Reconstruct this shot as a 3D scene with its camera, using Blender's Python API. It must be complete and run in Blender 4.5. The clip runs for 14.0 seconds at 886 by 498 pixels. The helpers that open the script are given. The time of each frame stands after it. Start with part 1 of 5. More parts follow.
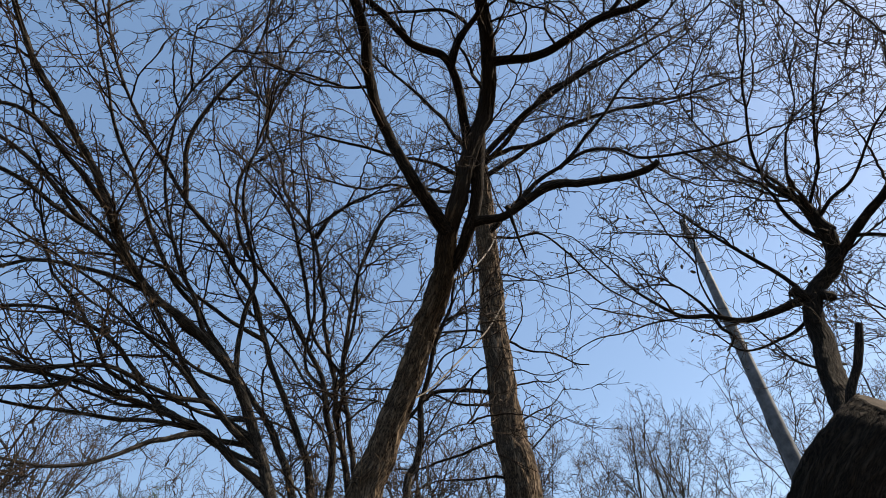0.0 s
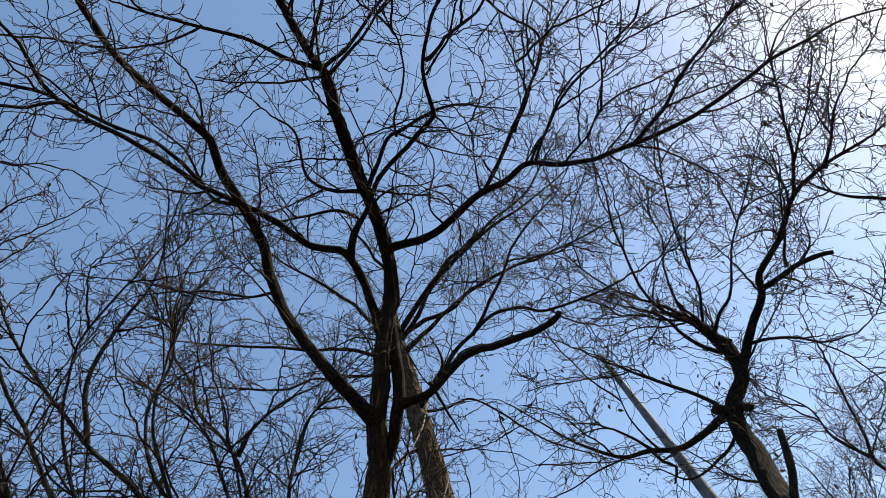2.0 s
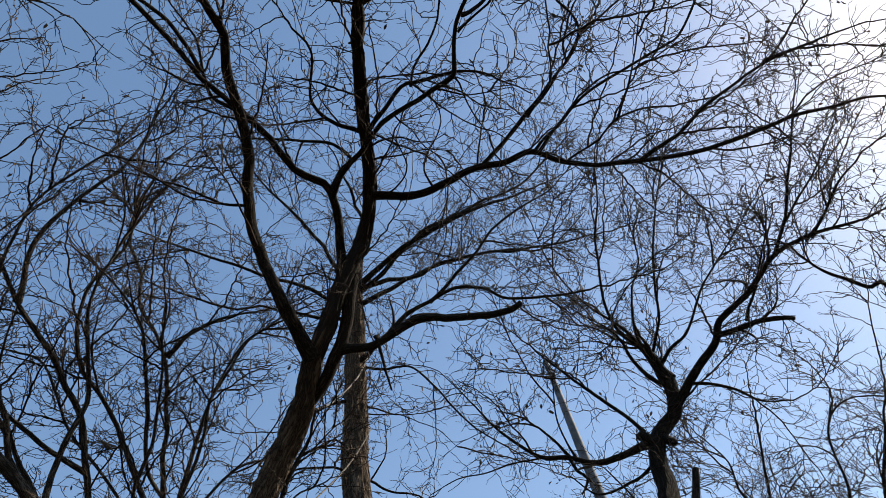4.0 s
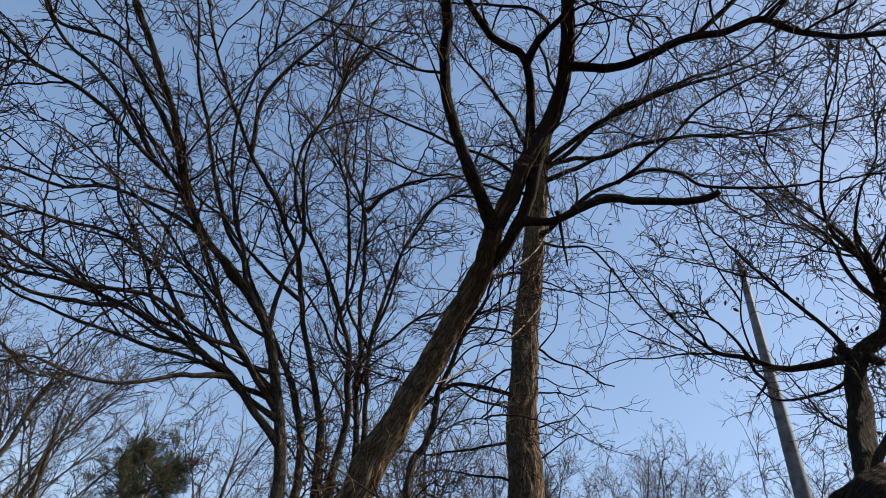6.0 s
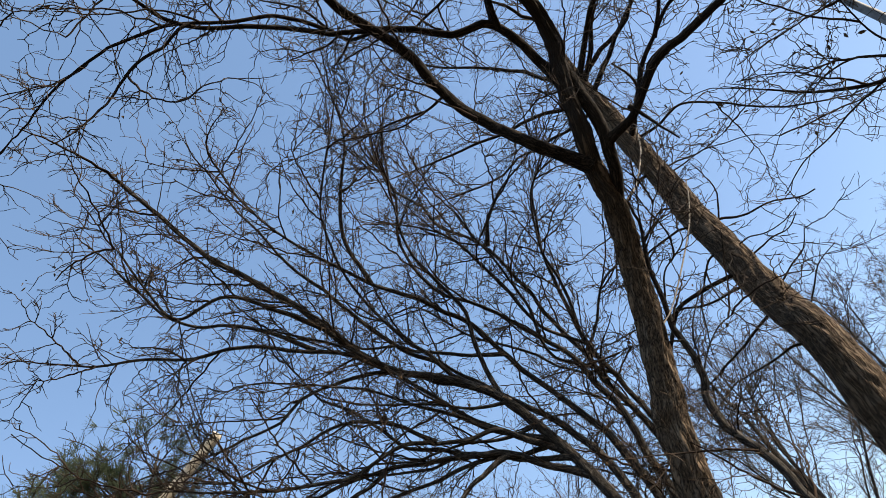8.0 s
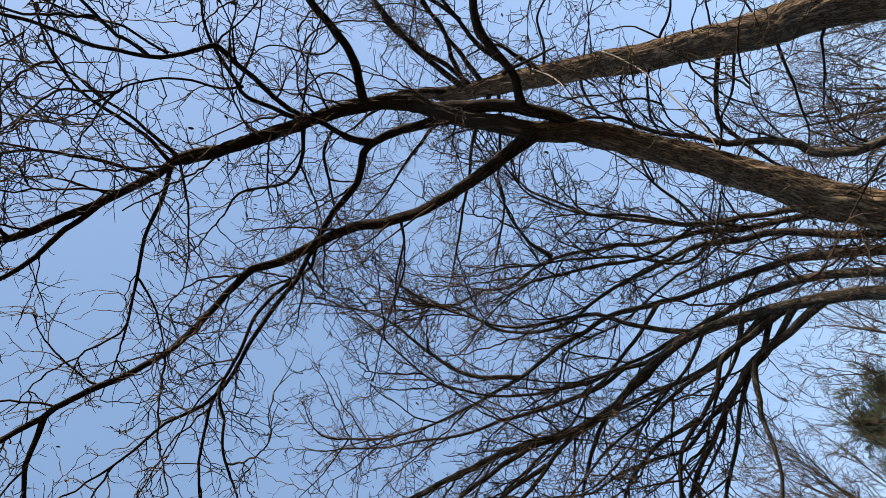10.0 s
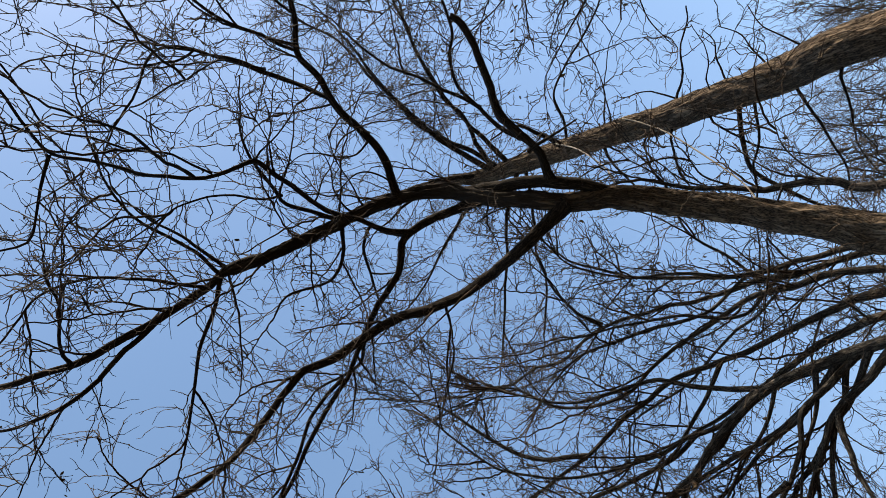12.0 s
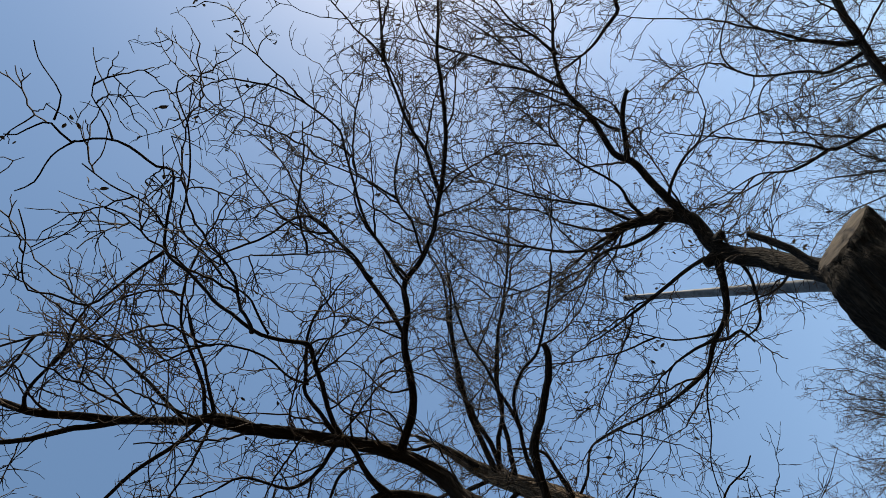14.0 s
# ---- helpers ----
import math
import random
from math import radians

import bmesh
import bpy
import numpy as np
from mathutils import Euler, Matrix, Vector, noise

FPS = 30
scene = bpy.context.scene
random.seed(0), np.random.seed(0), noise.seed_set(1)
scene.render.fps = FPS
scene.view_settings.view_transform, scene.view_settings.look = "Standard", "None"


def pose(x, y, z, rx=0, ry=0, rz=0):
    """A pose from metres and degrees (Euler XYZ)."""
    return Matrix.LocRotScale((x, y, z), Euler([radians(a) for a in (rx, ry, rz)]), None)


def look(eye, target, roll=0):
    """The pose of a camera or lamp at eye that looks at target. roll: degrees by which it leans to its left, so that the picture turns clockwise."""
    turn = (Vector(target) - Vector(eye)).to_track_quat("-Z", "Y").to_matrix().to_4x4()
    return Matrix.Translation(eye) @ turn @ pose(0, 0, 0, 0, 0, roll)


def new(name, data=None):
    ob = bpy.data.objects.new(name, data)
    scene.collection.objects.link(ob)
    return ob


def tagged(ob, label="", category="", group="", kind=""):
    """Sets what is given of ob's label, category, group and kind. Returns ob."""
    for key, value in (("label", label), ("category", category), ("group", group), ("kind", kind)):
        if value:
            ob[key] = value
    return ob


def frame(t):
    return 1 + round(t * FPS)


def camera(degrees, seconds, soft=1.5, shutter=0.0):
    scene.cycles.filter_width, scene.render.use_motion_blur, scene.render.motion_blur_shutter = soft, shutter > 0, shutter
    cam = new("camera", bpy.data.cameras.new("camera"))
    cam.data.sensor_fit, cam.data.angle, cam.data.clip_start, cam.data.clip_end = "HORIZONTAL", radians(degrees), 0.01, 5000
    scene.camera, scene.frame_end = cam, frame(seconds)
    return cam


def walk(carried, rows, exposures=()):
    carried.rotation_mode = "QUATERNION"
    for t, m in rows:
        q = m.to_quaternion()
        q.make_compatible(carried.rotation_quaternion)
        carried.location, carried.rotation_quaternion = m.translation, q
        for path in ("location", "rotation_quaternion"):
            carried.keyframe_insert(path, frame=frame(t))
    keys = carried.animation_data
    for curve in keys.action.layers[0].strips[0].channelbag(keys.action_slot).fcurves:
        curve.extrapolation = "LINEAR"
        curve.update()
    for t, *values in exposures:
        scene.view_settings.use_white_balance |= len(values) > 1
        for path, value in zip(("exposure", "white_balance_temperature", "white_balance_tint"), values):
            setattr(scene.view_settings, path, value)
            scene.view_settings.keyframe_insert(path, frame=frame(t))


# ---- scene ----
# ---- camera ----
cam = camera(73.07, 14.0, soft=0.45)
PATH = [
    (0, (-0.182, -0.028, 1.688), (-1.199, 3.688, 4.875), -5.03),
    (0.5, (-0.137, -0.122, 1.730), (-1.685, 3.175, 5.155), -8.05),
    (0.9, (-0.164, -0.079, 1.778), (-1.561, 2.930, 5.519), -11.26),
    (1, (-0.161, -0.109, 1.752), (-1.399, 2.748, 5.665), -13.49),
    (1.2, (-0.148, -0.180, 1.715), (-0.911, 2.290, 5.995), -18.79),
    (1.5, (-0.095, -0.199, 1.694), (-0.504, 2.152, 6.088), -25.19),
    (1.8, (-0.085, -0.191, 1.653), (-0.286, 2.435, 5.903), -27.43),
    (2, (-0.081, -0.159, 1.680), (0.026, 2.855, 5.667), -28.83),
    (2.2, (-0.071, -0.097, 1.691), (0.313, 3.084, 5.529), -28.26),
    (4.3, (-0.118, -0.013, 1.649), (0.058, 3.188, 5.485), -12.61),
    (4.5, (-0.113, -0.016, 1.641), (0.062, 3.187, 5.477), -11.64),
    (5, (-0.104, -0.028, 1.607), (-0.079, 3.287, 5.351), -8.16),
    (5.5, (-0.119, -0.003, 1.594), (-1.059, 3.610, 4.920), 4.49),
    (6, (-0.120, -0.012, 1.594), (-1.533, 3.600, 4.750), 8.81),
    (6.5, (-0.130, -0.021, 1.614), (-2.036, 3.294, 4.836), 7.71),
    (7, (-0.123, -0.071, 1.598), (-2.295, 2.822, 5.050), 4.85),
    (7.5, (-0.110, -0.062, 1.636), (-2.213, 2.867, 5.101), -9.62),
    (7.7, (-0.114, -0.092, 1.661), (-2.269, 2.923, 5.018), -16.49),
    (9.8, (0.114, 0.203, 1.492), (-1.820, 2.802, 5.301), -80.93),
    (10, (0.097, 0.200, 1.499), (-1.640, 2.729, 5.448), -85.43),
    (10.5, (0.069, 0.186, 1.489), (-1.431, 2.695, 5.545), -92.73),
    (11, (0.069, 0.173, 1.490), (-1.120, 2.765, 5.597), -100.49),
    (11.5, (0.075, 0.188, 1.481), (-0.818, 2.957, 5.548), -103.97),
    (12, (0.098, 0.167, 1.494), (-0.890, 2.824, 5.613), -103.41),
    (12.5, (0.241, 0.109, 1.539), (0.291, 2.692, 5.819), -116.09),
    (13, (0.400, 0.093, 1.495), (1.234, 2.827, 5.597), -114.44),
    (13.5, (0.484, 0.061, 1.486), (1.393, 2.731, 5.615), -101.35),
    (14, (0.542, 0.110, 1.461), (1.474, 2.863, 5.529), -100.34),
]
walk(cam, [(t, look(eye, target, roll)) for t, eye, target, roll in PATH], exposures=[(0, 1.12, 7650, 13), (1, 1.23, 7450, 12), (2.2, 1.06, 7250, 11), (4.3, 0.86, 7200, 11), (5, 0.84, 7350, 12), (6, 1.05, 7700, 14), (7.5, 1.28, 7450, 13), (9.8, 1.52, 8050, 15), (12, 1.36, 7600, 12), (13, 1.07, 7250, 10), (14, 0.79, 7250, 9)])

# ---- light ----
SUN_AZIMUTH, SUN_HEIGHT = 67.0, 39.0
world = bpy.data.worlds.new("sky")
scene.world = world
world.use_nodes = True
sky = world.node_tree.nodes.new("ShaderNodeTexSky")
sky.sky_type, sky.sun_disc = "NISHITA", False
sky.sun_elevation, sky.sun_rotation = radians(SUN_HEIGHT), radians(SUN_AZIMUTH)
sky.air_density, sky.dust_density, sky.ozone_density, sky.altitude = 1.0, 0.65, 2.6, 60
back = world.node_tree.nodes["Background"]
back.inputs["Strength"].default_value = 0.15
# scattered light evens the clear sky out, from overhead to the horizon
even = world.node_tree.nodes.new("ShaderNodeMix")
even.data_type = "RGBA"
even.inputs[0].default_value = 0.5
even.inputs[7].default_value = (0.40, 0.93, 1.83, 1)
world.node_tree.links.new(sky.outputs[0], even.inputs[6])
world.node_tree.links.new(even.outputs[2], back.inputs[0])
sun = new("sun", bpy.data.lights.new("sun", "SUN"))
sun.data.energy, sun.data.angle, sun.data.color = 3.4, radians(0.55), (1.0, 0.94, 0.84)
sun_way = Vector((math.sin(radians(SUN_AZIMUTH)) * math.cos(radians(SUN_HEIGHT)), math.cos(radians(SUN_AZIMUTH)) * math.cos(radians(SUN_HEIGHT)), math.sin(radians(SUN_HEIGHT))))
sun.matrix_world = look(sun_way * 60, (0, 0, 0))


# ---- materials ----
def material(name, rough=0.85, metal=0.0):
    m = bpy.data.materials.new(name)
    m.use_nodes = True
    nt = m.node_tree
    b = nt.nodes["Principled BSDF"]
    b.inputs["Roughness"].default_value, b.inputs["Metallic"].default_value = rough, metal
    b.inputs["Specular IOR Level"].default_value = 0.08
    return m, nt, b


def ramp(nt, source, stops):
    r = nt.nodes.new("ShaderNodeValToRGB")
    while len(r.color_ramp.elements) < len(stops):
        r.color_ramp.elements.new(0.5)
    for e, (at, c) in zip(r.color_ramp.elements, stops):
        e.position, e.color = at, (*c, 1)
    nt.links.new(source, r.inputs[0])
    return r.outputs[0]


def noise_node(nt, coord, scale, detail=4, rough=0.6, kind="ShaderNodeTexNoise"):
    n = nt.nodes.new(kind)
    n.inputs["Scale"].default_value = scale
    n.inputs["Detail"].default_value, n.inputs["Roughness"].default_value = detail, rough
    nt.links.new(coord, n.inputs["Vector"])
    return n.outputs[0]


def mapped(nt, coord, scale):
    m = nt.nodes.new("ShaderNodeMapping")
    m.inputs["Scale"].default_value = scale
    nt.links.new(coord, m.inputs["Vector"])
    return m.outputs[0]


def mixed(nt, fac, a, b, mode="MIX"):
    m = nt.nodes.new("ShaderNodeMix")
    m.data_type, m.blend_type = "RGBA", mode
    for socket, v in ((m.inputs[0], fac), (m.inputs[6], a), (m.inputs[7], b)):
        if isinstance(v, (int, float)):
            socket.default_value = v
        elif isinstance(v, tuple):
            socket.default_value = (*v, 1)
        else:
            nt.links.new(v, socket)
    return m.outputs[2]


def calc(nt, what, a, b=0.0):
    n = nt.nodes.new("ShaderNodeMath")
    n.operation = what
    for socket, v in zip(n.inputs, (a, b)):
        if isinstance(v, float):
            socket.default_value = v
        else:
            nt.links.new(v, socket)
    return n.outputs[0]


def bumped(nt, b, height, strength, distance):
    n = nt.nodes.new("ShaderNodeBump")
    n.inputs["Strength"].default_value, n.inputs["Distance"].default_value = strength, distance
    nt.links.new(height, n.inputs["Height"])
    nt.links.new(n.outputs[0], b.inputs["Normal"])


def bark(name, dark, mid, light, furrow=26.0, depth=0.02, moss=None, above_tint=None):
    """Furrowed bark: u runs round the stem and v along it, both in metres. The last argument: the height from which the
    bark is darker, and the tint that darkens it.
    """
    m, nt, b = material(name, 0.9)
    uv = nt.nodes.new("ShaderNodeTexCoord")
    warp = noise_node(nt, mapped(nt, uv.outputs["UV"], (6, 2.5, 1)), 1.0, 3)
    lean = nt.nodes.new("ShaderNodeVectorMath")
    lean.operation = "MULTIPLY_ADD"
    nt.links.new(warp, lean.inputs[0])
    lean.inputs[1].default_value = (0.10, 0.03, 0)
    nt.links.new(uv.outputs["UV"], lean.inputs[2])
    wide = noise_node(nt, mapped(nt, lean.outputs[0], (furrow * 0.55, furrow * 0.07, 1)), 1.0, 2, 0.5)
    slim = noise_node(nt, mapped(nt, lean.outputs[0], (furrow, furrow * 0.13, 1)), 1.0, 4, 0.6)
    grain = noise_node(nt, mapped(nt, lean.outputs[0], (furrow * 5, furrow * 1.1, 1)), 1.0, 3, 0.6)
    blotch = noise_node(nt, uv.outputs["Object"], 1.7, 4, 0.6)
    ridges = calc(nt, "MINIMUM", calc(nt, "ABSOLUTE", calc(nt, "SUBTRACT", wide, 0.5)), calc(nt, "ABSOLUTE", calc(nt, "SUBTRACT", slim, 0.5)))
    ridges = calc(nt, "ADD", calc(nt, "MULTIPLY", ridges, 5.0), calc(nt, "MULTIPLY", grain, 0.22))
    col = ramp(nt, ridges, [(0.14, dark), (0.27, mid), (0.6, light)])
    col = mixed(nt, 0.3, col, ramp(nt, grain, [(0.38, dark), (0.62, light)]))
    col = mixed(nt, ramp(nt, blotch, [(0.45, (0, 0, 0)), (0.7, (0.45, 0.45, 0.45))]), col, moss or mid)
    if above_tint:
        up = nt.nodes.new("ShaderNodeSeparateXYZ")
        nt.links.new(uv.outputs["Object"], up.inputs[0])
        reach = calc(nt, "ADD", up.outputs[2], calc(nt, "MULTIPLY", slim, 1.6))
        col = mixed(nt, ramp(nt, calc(nt, "MULTIPLY", reach, 0.1), [(above_tint[0] * 0.1, (0, 0, 0)), (above_tint[0] * 0.1 + 0.11, (1, 1, 1))]), col, mixed(nt, 0.7, above_tint[1], col, "MULTIPLY"))
    nt.links.new(col, b.inputs["Base Color"])
    high = calc(nt, "MINIMUM", ridges, 0.6)
    bumped(nt, b, high, 1.0, depth)
    return m


BARK = bark("brown_furrowed_bark", (0.010, 0.007, 0.005), (0.085, 0.06, 0.041), (0.25, 0.185, 0.128), 26, 0.03)
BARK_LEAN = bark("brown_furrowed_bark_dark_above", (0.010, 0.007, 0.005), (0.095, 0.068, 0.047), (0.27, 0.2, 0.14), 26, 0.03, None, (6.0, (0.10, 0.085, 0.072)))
# limbs seen against the sky: their backlit darkness is put into the colours
BARK_LIMB = bark("backlit_limb_bark", (0.004, 0.0033, 0.0028), (0.018, 0.0135, 0.010), (0.06, 0.045, 0.033), 40, 0.006)
BARK_GREY = bark("grey_stem_bark", (0.006, 0.0052, 0.0045), (0.036, 0.031, 0.026), (0.135, 0.118, 0.1), 46, 0.006)
# rough bark of the topped tree, its shaded side painted in as darker tones
BARK_ROUGH = bark("rough_mossy_backlit_bark", (0.005, 0.0038, 0.003), (0.016, 0.0115, 0.008), (0.042, 0.03, 0.021), 34, 0.02, (0.017, 0.014, 0.009))


def plain(name, a, b_, scale, rough=0.8, metal=0.0, bump=0.0):
    m, nt, b = material(name, rough, metal)
    uv = nt.nodes.new("ShaderNodeTexCoord")
    n = noise_node(nt, uv.outputs["Object"], scale, 5, 0.65)
    nt.links.new(ramp(nt, n, [(0.3, a), (0.7, b_)]), b.inputs["Base Color"])
    if bump:
        bumped(nt, b, n, 0.6, bump)
    return m


TWIG = plain("twig_bark", (0.010, 0.0075, 0.006), (0.095, 0.068, 0.048), 2.2)
BOUGH = plain("bough_bark", (0.005, 0.0038, 0.003), (0.065, 0.042, 0.028), 3.0)
TWIG_PALE = plain("dead_pale_wood", (0.22, 0.18, 0.135), (0.38, 0.33, 0.265), 9.0)
LEAF = plain("withered_leaf", (0.02, 0.013, 0.008), (0.16, 0.10, 0.05), 3.0)
STEEL = plain("weathered_galvanised_steel", (0.06, 0.063, 0.066), (0.19, 0.195, 0.2), 4.5, 0.6, 0.1)
SAWN = plain("weathered_sawn_wood", (0.04, 0.031, 0.023), (0.11, 0.085, 0.062), 14.0, 0.9, 0.0, 0.01)
PINE_BARK = plain("flaking_tan_pine_bark", (0.22, 0.17, 0.11), (0.62, 0.55, 0.42), 9.0, 0.9, 0.0, 0.02)
NEEDLE = plain("pine_needles", (0.022, 0.034, 0.02), (0.075, 0.09, 0.052), 2.0, 0.6)


def litter(name):
    """Fallen leaves on earth: patches a metre wide, single leaves a hand wide."""
    m, nt, b = material(name, 0.95)
    uv = nt.nodes.new("ShaderNodeTexCoord")
    patch = noise_node(nt, uv.outputs["Object"], 1.3, 5, 0.65)
    leaf = noise_node(nt, uv.outputs["Object"], 17.0, 6, 0.7)
    earth = ramp(nt, patch, [(0.3, (0.022, 0.017, 0.012)), (0.7, (0.06, 0.046, 0.032))])
    fallen = ramp(nt, leaf, [(0.38, (0.012, 0.009, 0.006)), (0.5, (0.05, 0.035, 0.02)), (0.68, (0.13, 0.09, 0.05))])
    nt.links.new(mixed(nt, 0.6, earth, fallen), b.inputs["Base Color"])
    bumped(nt, b, leaf, 0.7, 0.03)
    return m


GROUND = litter("leaf_litter_ground")


# ---- builders ----
def part(name, verts, faces, mat, parent, label="", uvs=None, smooth=True):
    me = bpy.data.meshes.new(name)
    me.from_pydata(verts, [], faces)
    me.materials.append(mat)
    if uvs is not None:
        layer = me.uv_layers.new(name="bark")
        layer.data.foreach_set("uv", np.asarray(uvs, dtype=np.float32).ravel())
    if smooth:
        me.polygons.foreach_set("use_smooth", np.ones(len(me.polygons), dtype=bool))
    me.update()
    ob = new(name, me)
    ob.parent = parent
    if label:
        tagged(ob, label)
    return ob


def stand(root, base):
    """Puts a thing's Empty at its base; its parts stay where they are."""
    root.location = (float(base[0]), float(base[1]), 0.0)
    for ob in root.children:
        ob.matrix_parent_inverse = Matrix.Translation((-float(base[0]), -float(base[1]), 0.0))
    return root


def limb(store, name, parent, *points):
    """A limb through a few points (x, y, z, radius), from its base to its end."""
    p = np.array(points)
    store[name] = (parent, p[:, 3], p[:, :3])


def smooth_line(points, step):
    """A Catmull-Rom line through a few points, in even steps."""
    p = np.vstack([2 * points[0] - points[1], points, 2 * points[-1] - points[-2]])
    out = []
    for i in range(1, len(p) - 2):
        a, b, c, d = p[i - 1 : i + 3]
        n = max(2, int(np.linalg.norm(c - b) / step))
        t = np.linspace(0, 1, n, endpoint=False)[:, None]
        out.append(0.5 * (2 * b + (c - a) * t + (2 * a - 5 * b + 4 * c - d) * t**2 + (3 * b - a - 3 * c + d) * t**3))
    return np.vstack([*out, p[-2:-1]])


def cells(rows, cols, n, sides, rng):
    """Smooth random heights, closed round the stem."""
    g = rng.random((rows + 2, cols))
    y, x = np.linspace(0, rows, n)[:, None] + 0 * np.arange(sides), np.linspace(0, cols, sides, endpoint=False)[None, :] + 0 * np.arange(n)[:, None]
    x = x + 0.9 * np.sin(y * 0.7 + 1.3) + 0.5 * np.sin(y * 1.9)
    iy, ix = y.astype(int), np.floor(x).astype(int)
    fy, fx = y - iy, x - ix
    fy, fx = fy * fy * (3 - 2 * fy), fx * fx * (3 - 2 * fx)
    a, b = g[iy, ix % cols] * (1 - fx) + g[iy, (ix + 1) % cols] * fx, g[iy + 1, ix % cols] * (1 - fx) + g[iy + 1, (ix + 1) % cols] * fx
    return a * (1 - fy) + b * fy


def relief(line, radii, sides, rng, deep):
    """Long interlaced bark ridges, in metres over the stem's mean skin."""
    n, r = len(line), float(np.mean(radii))
    length = np.linalg.norm(np.diff(line, axis=0), axis=1).sum()
    big = cells(int(length / 0.30) + 2, max(6, int(2 * np.pi * r / 0.055)), n, sides, rng)
    fine = cells(int(length / 0.12) + 2, max(8, int(2 * np.pi * r / 0.028)), n, sides, rng)
    ridge = 1 - np.abs(2 * big - 1)
    return 1.25 * deep * (ridge**0.8 - 0.6) + 0.8 * deep * (fine - 0.5)


def tube(line, radii, sides, rng, rough=0.06, deep=0.0, cut=None):
    """A round stem along a line, with an uneven skin; gives verts, faces and uvs."""
    n = len(line)
    tang = np.gradient(line, axis=0)
    tang /= np.linalg.norm(tang, axis=1, keepdims=True) + 1e-9
    u = np.cross(tang[0], (0.31, 0.9, 0.2))
    u /= np.linalg.norm(u)
    ring = np.arange(sides) * 2 * np.pi / sides
    lobes = rng.uniform(-1, 1, (n, sides)) * rough
    slow = np.sin(ring[None, :] * 2 + rng.uniform(0, 6) + np.arange(n)[:, None] * 0.11) * rough * 0.8
    slow += np.sin(ring[None, :] * 3 + rng.uniform(0, 6) - np.arange(n)[:, None] * 0.17) * rough * 0.6
    verts = np.empty((n, sides, 3))
    skin = relief(line, radii, sides, rng, deep) if deep else None
    for i in range(n):
        u = u - tang[i] * (u @ tang[i])
        u /= np.linalg.norm(u)
        v = np.cross(tang[i], u)
        r = radii[i] * (1 + lobes[i] * 0.6 + slow[i])
        if deep:
            r = r + skin[i]
        verts[i] = line[i] + r[:, None] * (np.cos(ring)[:, None] * u + np.sin(ring)[:, None] * v)
    if cut is not None:
        cut = np.array(cut) / np.linalg.norm(cut)
        lift = -((verts[-1] - line[-1]) @ cut) / (tang[-1] @ cut)
        reach = min(12, n - 1)
        for back in range(reach):
            verts[-1 - back] += tang[-1] * (lift * (1 - back / reach))[:, None]
    along = np.r_[0, np.cumsum(np.linalg.norm(np.diff(line, axis=0), axis=1))]
    mean_r = float(np.mean(radii))
    faces, uvs = [], []
    for i in range(n - 1):
        for k in range(sides):
            j = (k + 1) % sides
            faces.append((i * sides + k, i * sides + j, (i + 1) * sides + j, (i + 1) * sides + k))
            a, b = k * 2 * np.pi / sides * mean_r, (k + 1) * 2 * np.pi / sides * mean_r
            uvs += [(a, along[i]), (b, along[i]), (b, along[i + 1]), (a, along[i + 1])]
    top = tuple(range((n - 1) * sides, n * sides))
    faces.append(top)
    uvs += [(0.01 * k, along[-1]) for k in range(sides)]
    return verts.reshape(-1, 3), faces, uvs


def sprout(start, way, length, r0, segs, wander, rise, rng, end=0.5, curl=0.09):
    """Many thin shoots at once: lines of segs + 1 points that arch, and zigzag from node to node. Gives the lines, radii and the side of each zigzag."""
    n = len(start)
    pts = np.empty((n, segs + 1, 3))
    pts[:, 0] = start
    d = way / np.linalg.norm(way, axis=1, keepdims=True)
    side = np.cross(d, rng.normal(0, 1, (n, 3)))
    side /= np.linalg.norm(side, axis=1, keepdims=True) + 1e-9
    arch = np.cross(d, rng.normal(0, 1, (n, 3))) * rng.normal(0, curl, (n, 1))
    for i in range(segs):
        kink = (-1) ** i * rng.uniform(0.1, 1.0, (n, 1)) * wander * 1.5
        way_now = d + side * kink
        way_now /= np.linalg.norm(way_now, axis=1, keepdims=True)
        pts[:, i + 1] = pts[:, i] + way_now * (length / segs)[:, None] * rng.uniform(0.6, 1.4, (n, 1))
        d = d + arch + rng.normal(0, wander * 0.42, (n, 3)) + np.array([0, 0, rise])
        d /= np.linalg.norm(d, axis=1, keepdims=True)
    taper = np.linspace(1, end, segs + 1)
    return pts, r0[:, None] * taper[None, :], side


def side_shoots(pts, radii, side, per, angle, lo, rng):
    """Places and ways for shoots off the nodes of the given lines, per shoots each, on alternate sides."""
    n, m, _ = pts.shape
    idx = np.repeat(np.arange(n), per)
    i = np.clip((rng.uniform(lo, 1.0, len(idx)) * (m - 1)).round().astype(int), 1, m - 1)
    t = pts[idx, i] - pts[idx, i - 1]
    t /= np.linalg.norm(t, axis=1, keepdims=True) + 1e-9
    w = side[idx] * np.where(i % 2, 1.0, -1.0)[:, None] + rng.normal(0, 0.55, t.shape)
    w -= t * (w * t).sum(1, keepdims=True)
    w /= np.linalg.norm(w, axis=1, keepdims=True) + 1e-9
    a = np.clip(rng.normal(angle, 0.25, len(idx)), 0.25, 1.5)[:, None]
    return pts[idx, i], t * np.cos(a) + w * np.sin(a), radii[idx, i]


